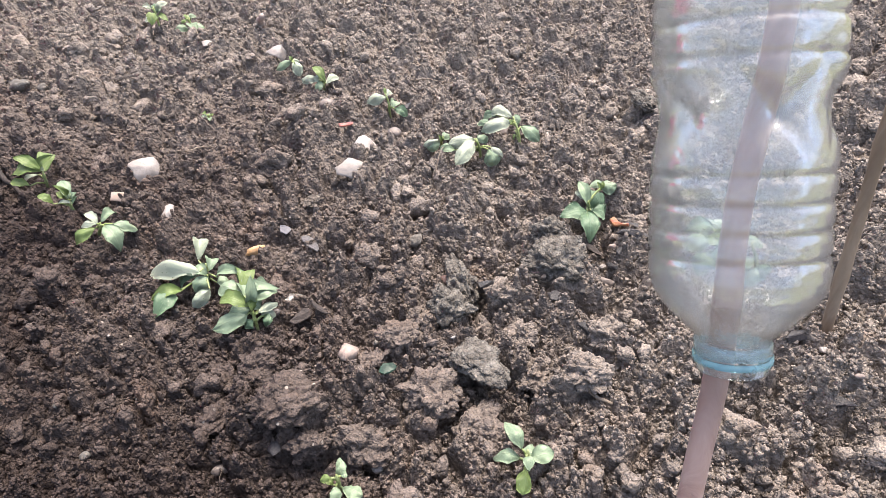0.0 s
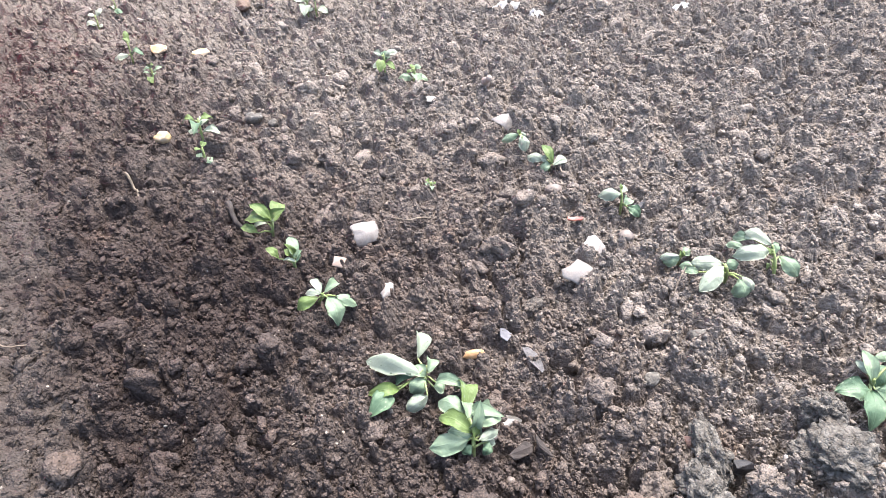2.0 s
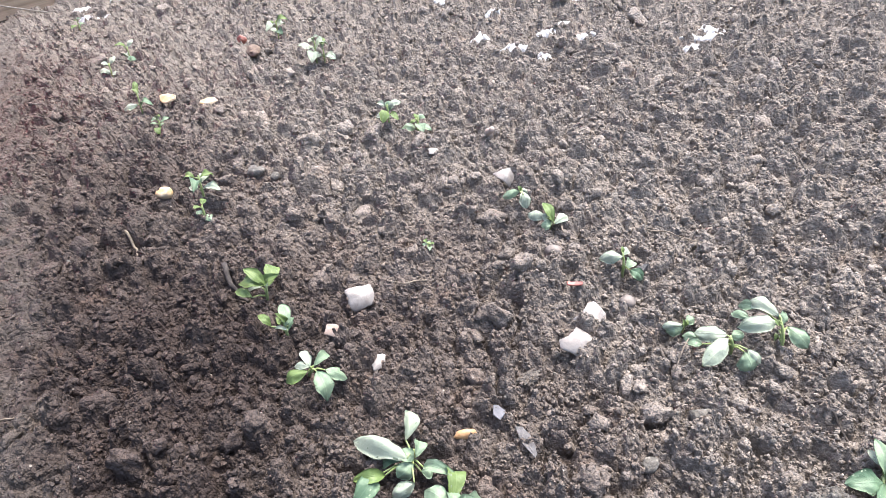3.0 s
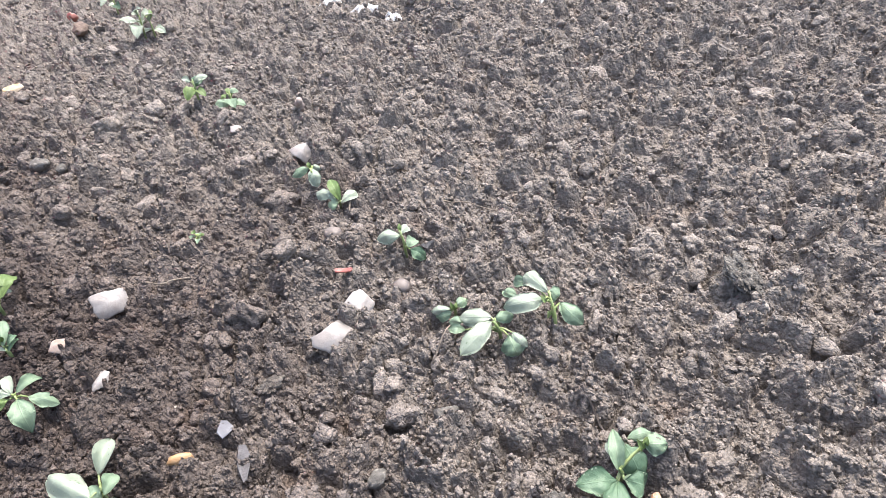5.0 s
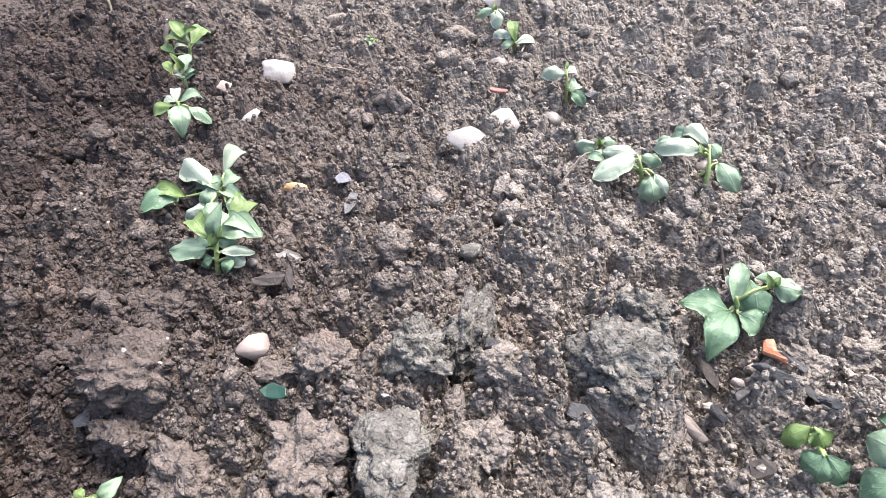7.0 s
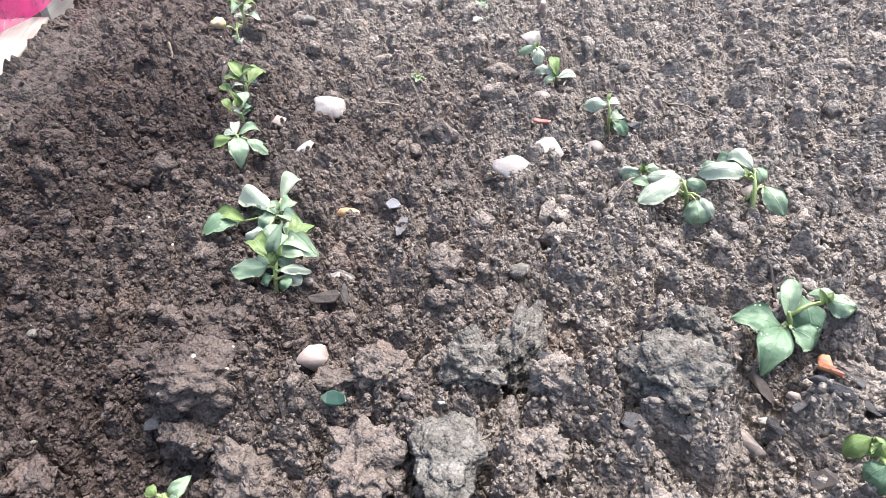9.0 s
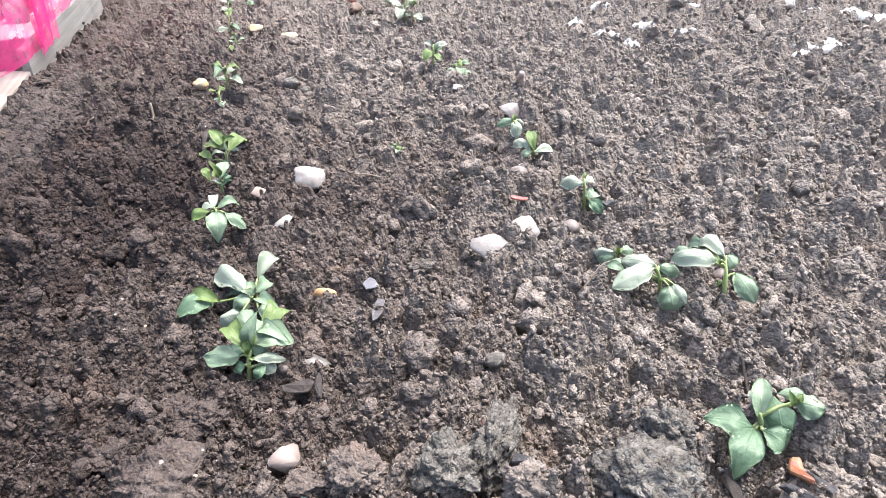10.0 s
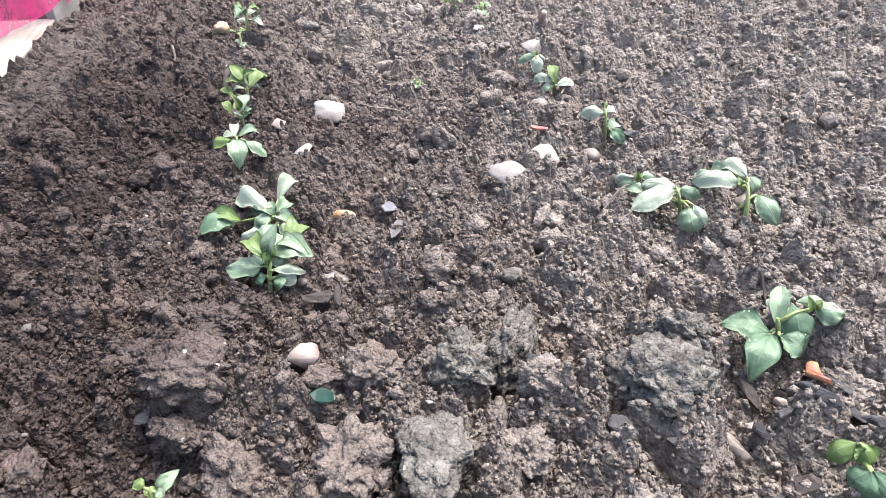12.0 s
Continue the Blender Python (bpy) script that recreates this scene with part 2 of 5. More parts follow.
BLUE_SLATE = plain("blue_slate", (0.085, 0.085, 0.096), (0.13, 0.128, 0.142), 50, 0.5, 0.001, 0.5)
SLATE = plain("slate_shard", (0.060, 0.054, 0.053), (0.115, 0.106, 0.104), 70, 0.55, 0.002, 0.5)
CARROT = plain("carrot", (0.36, 0.20, 0.09), (0.42, 0.28, 0.16), 60, 0.45, 0.0008)
CHILLI = plain("red_peel", (0.24, 0.05, 0.042), (0.29, 0.13, 0.085), 60, 0.35, 0.0008, 0.6)
TOMATO = plain("tomato_flesh", (0.26, 0.055, 0.035), (0.33, 0.20, 0.10), 75, 0.35, 0.0008, 0.6)
ONION = plain("onion_peel", (0.4, 0.26, 0.11), (0.46, 0.38, 0.28), 40, 0.4, 0.0008)
BARK = plain("bark", (0.026, 0.020, 0.018), (0.060, 0.048, 0.043), 60, 0.8, 0.002)
TWIG = plain("dead_twig", (0.12, 0.093, 0.07), (0.21, 0.172, 0.134), 80, 0.8, 0.0008)
FIBRE = plain("pale_root", (0.085, 0.068, 0.054), (0.15, 0.124, 0.10), 80, 0.8, 0.0006)
BRICK_BIT = plain("brick_crumb", (0.145, 0.085, 0.07), (0.2, 0.14, 0.12), 60, 0.9, 0.002)
GREEN_SCRAP = plain("green_plastic", (0.005, 0.028, 0.014), (0.009, 0.048, 0.025), 50, 0.3, 0.0006, 0.6)
CLEAR_SCRAP = plain("clear_plastic_scrap", (0.08, 0.072, 0.065), (0.19, 0.178, 0.165), 60, 0.3, 0.0008, 0.6)
SNOW = plain("old_snow", (0.44, 0.435, 0.43), (0.54, 0.535, 0.525), 45, 0.6, 0.004, 0.3)
CANE = wood_material("bamboo_cane", (0.24, 0.15, 0.13), (0.37, 0.265, 0.24), (0, 0, 1), 0.5)
CANE_OLD = wood_material("old_bamboo", (0.16, 0.115, 0.08), (0.26, 0.20, 0.145), (0, 0, 1), 0.6)
FENCE = wood_material("weathered_timber", (0.175, 0.135, 0.098), (0.32, 0.255, 0.19))
BOARD = wood_material("grey_board", (0.19, 0.178, 0.16), (0.28, 0.265, 0.24))
PLANK = wood_material("bleached_plank", (0.20, 0.178, 0.152), (0.29, 0.262, 0.228))
PET = thin_plastic("clear_bottle_plastic", (0.985, 0.99, 0.988), 0.12, 1.7, (0.88, 0.93, 0.96))
CYAN = thin_plastic("blue_plastic_ring", (0.74, 0.93, 0.97), 0.40, 1.0, (0.45, 0.83, 0.95))
PALE_BLUE = thin_plastic("pale_blue_collar", (0.84, 0.95, 0.98), 0.24, 1.6, (0.72, 0.90, 0.97))
PINK = net_material()
CONCRETE = plain("path_concrete", (0.20, 0.19, 0.155), (0.37, 0.355, 0.31), 30, 0.95, 0.04, local=False, speck=(0.16, 0.15, 0.12))
PANEL = plain("panel_mortar", (0.38, 0.335, 0.30), (0.46, 0.41, 0.37), 40, 0.9, 0.001)
BRICKS = plain("brown_brick", (0.25, 0.17, 0.145), (0.33, 0.235, 0.20), 60, 0.8, 0.001)
SCRAP_MIX = plain("rubbish_brown", (0.11, 0.075, 0.057), (0.17, 0.125, 0.098), 60, 0.85, 0.003)


# ---- building helpers ----
def mesh_object(name, bm, material, smooth=True):
    data = bpy.data.meshes.new(name)
    bm.to_mesh(data)
    bm.free()
    for m in material if isinstance(material, (list, tuple)) else (material,):
        data.materials.append(m)
    data.polygons.foreach_set("use_smooth", [smooth] * len(data.polygons))
    return new(name, data)


def part(name, bm, material, parent, label="", smooth=True):
    """One mesh object under a thing or under a part."""
    ob = mesh_object(name, bm, material, smooth)
    ob.parent = parent
    return tagged(ob, label)


def empty(name, m, label, category, group="", kind=""):
    ob = new(name)
    ob.empty_display_size = 0.02
    ob.matrix_basis = m
    return tagged(ob, label, category, group, kind)


def tube(bm, points, radii, sides=7):
    """A closed, tapered tube along points."""
    rings, back = [], None
    pts = [Vector(p) for p in points]
    for k, p in enumerate(pts):
        way = (pts[min(k + 1, len(pts) - 1)] - pts[max(k - 1, 0)]).normalized()
        side = way.cross(back or (Vector((0, 0, 1)) if abs(way.z) < 0.9 else Vector((1, 0, 0)))).normalized()
        up = side.cross(way)
        back = back or up
        rings.append([bm.verts.new(p + (side * math.cos(a) + up * math.sin(a)) * radii[k]) for a in [2 * math.pi * j / sides for j in range(sides)]])
    for a, b in zip(rings, rings[1:]):
        for j in range(sides):
            bm.faces.new((a[j], a[(j + 1) % sides], b[(j + 1) % sides], b[j]))
    bm.faces.new(rings[0][::-1])
    bm.faces.new(rings[-1])


def box(bm, size, m=Matrix(), bevel=0.003):
    made = bmesh.ops.create_cube(bm, size=1.0, matrix=m @ Matrix.Diagonal((*size, 1)))
    if bevel:
        edges = list({e for v in made["verts"] for e in v.link_edges})
        bmesh.ops.bevel(bm, geom=edges, offset=bevel, segments=2, affect="EDGES", profile=0.6)


# ---- the dug soil: one sheet of height over x and y ----
def chance(ix, iy, k):
    n = (ix.astype(np.int64) * 374761393 + iy.astype(np.int64) * 668265263 + k * 974634721) & 0xFFFFFFFF
    n = ((n ^ (n >> 13)) * 1274126177) & 0xFFFFFFFF
    n = ((n ^ (n >> 16)) * 2246822519) & 0xFFFFFFFF
    return ((n ^ (n >> 15)) & 0xFFFFFF) / float(0x1000000)


def swell(x, y, cell, k):
    x, y = x / cell, y / cell
    ix, iy = np.floor(x), np.floor(y)
    fx, fy = x - ix, y - iy
    fx, fy = fx * fx * (3 - 2 * fx), fy * fy * (3 - 2 * fy)
    a, b = chance(ix, iy, k), chance(ix + 1, iy, k)
    c, d = chance(ix, iy + 1, k), chance(ix + 1, iy + 1, k)
    return (a + (b - a) * fx) * (1 - fy) + (c + (d - c) * fx) * fy - 0.5


def lumps(x, y, cell, k, fill, least=0.36, more=0.28):
    """Rounded crumbs of about one cell's width with gaps between them, the higher of those that overlap."""
    ix, iy = np.floor(x / cell), np.floor(y / cell)
    best = np.zeros_like(x)
    for dx in (-1, 0, 1):
        for dy in (-1, 0, 1):
            cx, cy = ix + dx, iy + dy
            big = cell * (least + more * chance(cx, cy, k + 2))
            d = ((x - (cx + chance(cx, cy, k)) * cell) ** 2 + (y - (cy + chance(cx, cy, k + 1)) * cell) ** 2) / big**2
            tall = big * (0.7 + 0.6 * chance(cx, cy, k + 3)) * (chance(cx, cy, k + 4) < fill)
            best = np.maximum(best, tall * np.sqrt(np.clip(1 - d, 0, 1)))
    return best


CLODS = [(-0.085, 0.588, 0.055, 0.018), (-0.010, 0.665, 0.042, 0.014), (0.020, 0.570, 0.046, 0.012), (-0.555, 0.70, 0.045, 0.018), (0.105, 0.722, 0.028, 0.012), (0.235, 0.62, 0.04, 0.016)]


RISES = [(-0.33, 1.46, 0.3, 0.032), (0.39, 1.27, 0.3, -0.03), (0.44, 0.79, 0.05, -0.028), (-0.06, 0.64, 0.05, 0.029), (-0.06, 1.28, 0.05, -0.021), (-0.16, 1.18, 0.09, 0.02), (0.08, 1.12, 0.05, -0.024), (-0.33, 1.46, 0.05, 0.021), (-0.39, 0.94, 0.05, 0.021), (-0.14, 0.94, 0.09, -0.015), (-0.23, 1.35, 0.09, -0.014), (-0.49, 1.08, 0.16, -0.01), (-0.41, 1.66, 0.05, -0.01), (-0.53, 1.56, 0.05, 0.009), (-0.22, 1.24, 0.05, 0.008), (-0.29, 1.4, 0.05, -0.008), (0.15, 1.14, 0.05, 0.008), (-0.09, 1.26, 0.05, -0.007), (-0.07, 1.19, 0.05, 0.008), (-0.39, 0.94, 0.05, 0.007), (-0.96, 1.47, 0.05, -0.007), (0.01, 1.15, 0.09, -0.006), (-0.14, 1.07, 0.05, 0.007), (0.39, 1.27, 0.16, 0.006), (-0.245, 0.869, 0.035, 0.009), (-0.124, 1.138, 0.035, -0.007), (0.181, 0.742, 0.04, 0.008), (-0.057, 0.638, 0.04, 0.007), (-0.458, 1.045, 0.04, -0.016), (-0.156, 1.184, 0.03, 0.006)]


def height(x, y):
    x, y = np.atleast_1d(np.asarray(x, float)), np.atleast_1d(np.asarray(y, float))
    u, v = UX * x + UY * y, NX * x + NY * y
    wx = x + 0.030 * swell(x, y, 0.04, 71) + 0.012 * swell(x, y, 0.014, 72)
    wy = y + 0.030 * swell(x, y, 0.04, 73) + 0.012 * swell(x, y, 0.014, 74)
    fx, fy = x + 0.004 * swell(x, y, 0.012, 75), y + 0.004 * swell(x, y, 0.012, 76)
    h = 0.010 * swell(x, y, 0.45, 1) + 0.012 * swell(x, y, 0.16, 2) + 0.014 * swell(x, y, 0.05, 3)
    for mx, my, wide, tall in RISES:
        h += tall * np.exp(-((x - mx) ** 2 + (y - my) ** 2) / wide**2)
    coarse = 0.40 + 0.30 * np.clip((0.56 - u) / 0.2, 0, 1)
    away = np.hypot(x - 0.15, y - 0.1)
    near, close = np.clip(1.75 - away, 0.3, 1), np.clip(2.1 - 1.8 * away, 0, 1)
    rough = coarse * lumps(wx, wy, 0.075, 10, 0.6, 0.4, 0.45) + 1.0 * lumps(wx, wy, 0.036, 20, 0.66, 0.36, 0.34)
    rough += (1.05 + 0.10 * near) * lumps(wx, wy, 0.018, 30, 0.72) + 1.3 * near * lumps(fx, fy, 0.0088, 40, 0.92)
    rough += 1.1 * close * lumps(x, y, 0.0050, 50, 0.9) - 0.0250 - 0.0040 * near
    for mx, my, wide, tall in CLODS:
        d = ((wx - mx) ** 2 + (wy - my) ** 2) / wide**2
        rough += tall * np.clip(1 - d, 0, 1) ** 0.8
    trodden = np.clip(1 - np.abs(v + 0.04 + 0.08 * swell(x, y, 0.25, 8)) / 0.09, 0, 1)
    keep = 1 - 0.5 * np.clip(trodden * 1.4, 0, 1)
    inside = np.clip((2.70 - v) / 0.12, 0, 1) * np.clip((4.4 - u) / 0.3, 0, 1) * np.clip((v + 0.62) / 0.3, 0, 1)
    inside *= np.clip((u + 1.2) / 0.5, 0, 1)
    beside = np.clip((-0.135 - v) / 0.04, 0, 1) * np.clip((u - 0.6) / 0.1, 0, 1) * np.clip((2.9 - u) / 0.05, 0, 1)
    h = (h + rough * keep - 0.012 * trodden) * (1 - beside) + (0.25 * rough - 0.05) * beside
    return h * inside - 0.03 * (1 - inside)


def ground_z(x, y, spread=0.012, share=62):
    """The soil's height near a place, a little over its mean there."""
    g = spread * np.linspace(-1, 1, 5)
    ox, oy = np.meshgrid(g, g)
    return float(np.percentile(height(x + ox.ravel(), y + oy.ravel()), share))


def build_ground():
    cx, cy = 0.15, 0.1
    dense = 0.27 * np.exp(np.arange(0, math.log(2.4 / 0.27), STEP))
    dense = np.r_[dense, 2.4 * np.exp(np.arange(STEP, math.log(5.2 / 2.4), 2 * STEP))]
    r = np.r_[0.03, 0.09, 0.15, 0.2, 0.24, dense, 5.5, 6.2, 7.5, 10, 15, 25, 45, 100, 300, 900]
    wedge = np.arange(radians(-42), radians(73), STEP)
    rest = np.linspace(radians(73), radians(318), 64)[:-1]
    turn = np.r_[wedge, rest]
    x = cx - np.sin(turn)[None] * r[:, None]
    y = cy + np.cos(turn)[None] * r[:, None]
    z = height(x.ravel(), y.ravel())
    rows, cols = x.shape
    co = np.c_[x.ravel(), y.ravel(), z]
    co = np.r_[co, [[cx, cy, height(cx, cy)[0]]]]
    a = np.arange(rows - 1)[:, None] * cols + np.arange(cols)[None]
    b = np.arange(rows - 1)[:, None] * cols + (np.arange(cols)[None] + 1) % cols
    quads = np.stack([a, a + cols, b + cols, b], -1).reshape(-1, 4)
    fan = np.stack([np.full(cols, rows * cols), np.arange(cols), (np.arange(cols) + 1) % cols], -1)
    data = bpy.data.meshes.new("ground")
    data.vertices.add(len(co))
    data.vertices.foreach_set("co", co.ravel().astype(np.float32))
    loops = np.r_[quads.ravel(), fan.ravel()].astype(np.int32)
    data.loops.add(len(loops))
    data.loops.foreach_set("vertex_index", loops)
    starts = np.r_[np.arange(len(quads)) * 4, len(quads) * 4 + np.arange(len(fan)) * 3].astype(np.int32)
    data.polygons.add(len(starts))
    data.polygons.foreach_set("loop_start", starts)
    data.materials.append(SOIL)
    data.materials.append(TURF)
    mid = co[quads].mean(1)
    u, v = mid @ (UX, UY, 0), mid @ (NX, NY, 0)
    lawn = ((u > 3.75 + 0.49 * (v + 0.27)) & (v < 2.6)) | (u > 6.5) | (v > 3.6) | (u < -1.2) | (v < -1.7)
    data.polygons.foreach_set("material_index", np.r_[lawn, np.zeros(cols)].astype(np.int32))
    data.polygons.foreach_set("use_smooth", np.zeros(len(starts), bool))
    data.update(calc_edges=True)
    data.validate()
    tagged(new("ground", data), "crumbly brown dug soil of a vegetable bed", "soil", kind="structure")


def pebble_shapes(count, detail, rough):
    """A few lumpy balls as arrays of vertices and triangles."""
    shapes = []
    for k in range(count):
        bm = bmesh.new()
        if detail:
            bmesh.ops.create_icosphere(bm, subdivisions=detail, radius=1.0)
        else:
            six = [(1, 0, 0), (-1, 0, 0), (0, 1, 0), (0, -1, 0), (0, 0, 1), (0, 0, -1)]
            bm.clear()
            ends = [bm.verts.new(p) for p in six]
            for n in range(8):
                a, b, c = n & 1, 2 + (n >> 1 & 1), 4 + (n >> 2 & 1)
                bm.faces.new((ends[a], ends[b], ends[c]) if (a + b + c) % 2 == 0 else (ends[a], ends[c], ends[b]))
        shift = Vector((k * 7.3, k * 3.1, 1.7))
        rng = random.Random(k * 17 + detail)
        for v in bm.verts:
            w = v.co.copy()
            if detail > 1:
                near = noise.voronoi(w * 1.9 + shift)[0][0]
                fine = noise.voronoi(w * 4.2 + shift)[0][0]
                v.co *= 0.78 + 0.36 * math.sqrt(max(0.0, 1 - (near / 0.75) ** 2)) + (0.13 * (1 - fine * 1.5) if detail == 3 else 0.0)
            v.co *= 1 + rough * noise.noise(w * 1.3 + shift) + rough * 0.55 * noise.noise(w * 3.1 + shift) + (0.14 if detail > 1 else 0.85) * (rng.random() - 0.5)
        bm.verts.index_update()
        shapes.append((np.array([v.co[:] for v in bm.verts]), np.array([[v.index for v in f.verts] for f in bm.faces])))
        bm.free()
    return shapes


def scatter(name, groups, near, far, seed, material, label, rough=0.55, lift=0.15, category="soil", taken=None, grow=0.5, single=0):
    """Loose crumbs over the bed in one mesh, evenly thick as seen from the near end."""
    rng = np.random.default_rng(seed)
    allv, allf, base = [], [], 0
    for turn, (count, low, high, detail) in enumerate(groups):
        shapes = pebble_shapes(24, detail, rough)
        r = near * (far / near) ** rng.random(count) ** 0.85
        a = radians(-42) + radians(115) * rng.random(count)
        x, y = 0.15 - np.sin(a) * r, 0.1 + np.cos(a) * r
        v, u = NX * x + NY * y, UX * x + UY * y
        ok = (v > np.where(u > 1.99, -0.165, -0.125)) & (v < 2.70 + 0.16 * rng.random(count) ** 2) & (u < 3.75) & ((np.abs(v + 0.04) > 0.06) | (rng.random(count) < 0.35))
        if taken is not None:
            gap = np.hypot(x[:, None] - taken[None, :, 0], y[:, None] - taken[None, :, 1]) - taken[None, :, 2]
            ok &= gap.min(1) > 1.1 * high * np.clip(r, 0.6, 2.6) ** grow
        level = sum(height(x + dx, y + dy) for dx, dy in ((0.008, 0), (-0.008, 0), (0, 0.008), (0, -0.008))) / 4
        ok &= height(x, y) > level - 0.0015
        x, y, r = x[ok], y[ok], r[ok]
        size = (low + (high - low) * rng.random(len(x)) ** 2.0) * np.clip(r, 0.6, 2.6) ** grow
        z = height(x, y) + lift * size
        q = rng.normal(size=(len(x), 4))
        w, a, b, c = (q / np.linalg.norm(q, axis=1)[:, None]).T
        spin = np.stack([1 - 2 * (b * b + c * c), 2 * (a * b - c * w), 2 * (a * c + b * w), 2 * (a * b + c * w), 1 - 2 * (a * a + c * c), 2 * (b * c - a * w), 2 * (a * c - b * w), 2 * (b * c + a * w), 1 - 2 * (a * a + b * b)], -1).reshape(-1, 3, 3)
        scale = size[:, None] * (0.6 + 0.85 * rng.random((len(x), 3)))
        place = np.c_[x, y, z]
        first = set(np.argsort(r)[:single].tolist()) if turn == 0 else set()
        for k, (vs, fs) in enumerate(shapes):
            pick = np.arange(k, len(x), len(shapes))
            data = None
            for n in [n for n in pick.tolist() if n in first]:
                if data is None:
                    data = bpy.data.meshes.new("clod")
                    data.from_pydata(vs.tolist(), [], fs.tolist())
                    data.materials.append(material)
                    data.polygons.foreach_set("use_smooth", np.ones(len(fs), bool))
                piece = new("clod", data)
                piece.parent = scene.objects["ground"]
                piece.matrix_basis = Matrix.Translation(place[n]) @ Matrix(spin[n].tolist()).to_4x4() @ Matrix.Diagonal((*scale[n], 1))
            pick = np.array([n for n in pick.tolist() if n not in first], int)
            made = np.einsum("nij,nvj->nvi", spin[pick], vs[None] * scale[pick][:, None]) + place[pick][:, None]
            allv.append(made.reshape(-1, 3))
            allf.append((fs[None] + (base + np.arange(len(pick)) * len(vs))[:, None, None]).reshape(-1, 3))
            base += len(pick) * len(vs)
    co, tri = np.concatenate(allv), np.concatenate(allf)
    data = bpy.data.meshes.new(name)
    data.vertices.add(len(co))
    data.vertices.foreach_set("co", co.ravel().astype(np.float32))
    data.loops.add(tri.size)
    data.loops.foreach_set("vertex_index", tri.ravel().astype(np.int32))
    data.polygons.add(len(tri))
    data.polygons.foreach_set("loop_start", (np.arange(len(tri)) * 3).astype(np.int32))
    data.materials.append(material)
    data.polygons.foreach_set("use_smooth", np.ones(len(tri), bool))
    data.update(calc_edges=True)
    tagged(new(name, data), label, category, kind="stuff")


build_ground()
scatter("soil_crumbs", CRUMBS, 0.36, 4.2, 5, CRUMB, "loose brown soil crumbs and clods lying over the bed", rough=0.5, lift=0.3)
scatter("grit", [(420, 0.0010, 0.0038, 2)], 0.36, 3.6, 9, STONE, "small pale stones and grit in the soil", rough=0.3, lift=0.3, category="gravel")


# ---- bean plants ----
def leaflet(bm, base, tip, width, seed, face, fold):
    """One oval leaflet from base to tip, with a top and an underside, folded along its rib: up at the edges, or down where fold is below nought."""
    rng = random.Random(seed)
    base, tip = Vector(base), Vector(tip)
    way = tip - base
    long = way.length
    way.normalize()
    side = way.cross(face).normalized()
    up = side.cross(way).normalized()
    nu, nv = 8, 11
    bend, wob = long * (0.12 + 0.20 * rng.random()), rng.random() * 40
    twist = (rng.random() - 0.5) * 0.5
    uvs = bm.loops.layers.uv.verify()
    top, low = [], []
    for j in range(nv + 1):
        v = j / nv
        half = 0.5 * width * (math.sin(math.pi * v**1.08) ** 0.66 if 0 < v < 1 else 0.05)
        half *= 1 + 0.22 * noise.noise(Vector((v * 4.0, 2.0, wob)))
        mid = base + way * (long * v) + up * (bend * math.sin(math.pi * v) - bend * 0.9 * v**3)
        for i in range(nu + 1):
            s = 2 * i / nu - 1
            hang = abs(s) * half * math.sin(fold) if fold >= 0 else -(abs(s) ** 1.8) * half * math.sin(-fold) * 1.2
            q = mid + side * (s * half * math.cos(fold * 0.8)) + up * (hang + s * half * twist * v)
            q += up * (width * 0.24 * noise.noise(Vector((v * 3.4, s * 1.7, wob))) * (0.25 + abs(s)))
            q += up * (width * 0.09 * noise.noise(Vector((v * 9.0, s * 3.0, wob + 7))) * abs(s))
            top.append((bm.verts.new(q + up * 0.0003), (i / nu, v)))
            low.append((bm.verts.new(q - up * 0.0003), (i / nu, v)))
    w = nu + 1

    def face_of(corner, slot):
        f = bm.faces.new([c[0] for c in corner])
        f.material_index = slot
        for loop, c in zip(f.loops, corner):
            loop[uvs].uv = c[1]

    for j in range(nv):
        for i in range(nu):
            k = j * w + i
            face_of((top[k], top[k + 1], top[k + 1 + w], top[k + w]), 0)
            face_of((low[k + w], low[k + 1 + w], low[k + 1], low[k]), 1)
        for i in (0, nu):
            k = j * w + i
            face_of((top[k + w], low[k + w], low[k], top[k]) if i else (top[k], low[k], low[k + w], top[k + w]), 0)


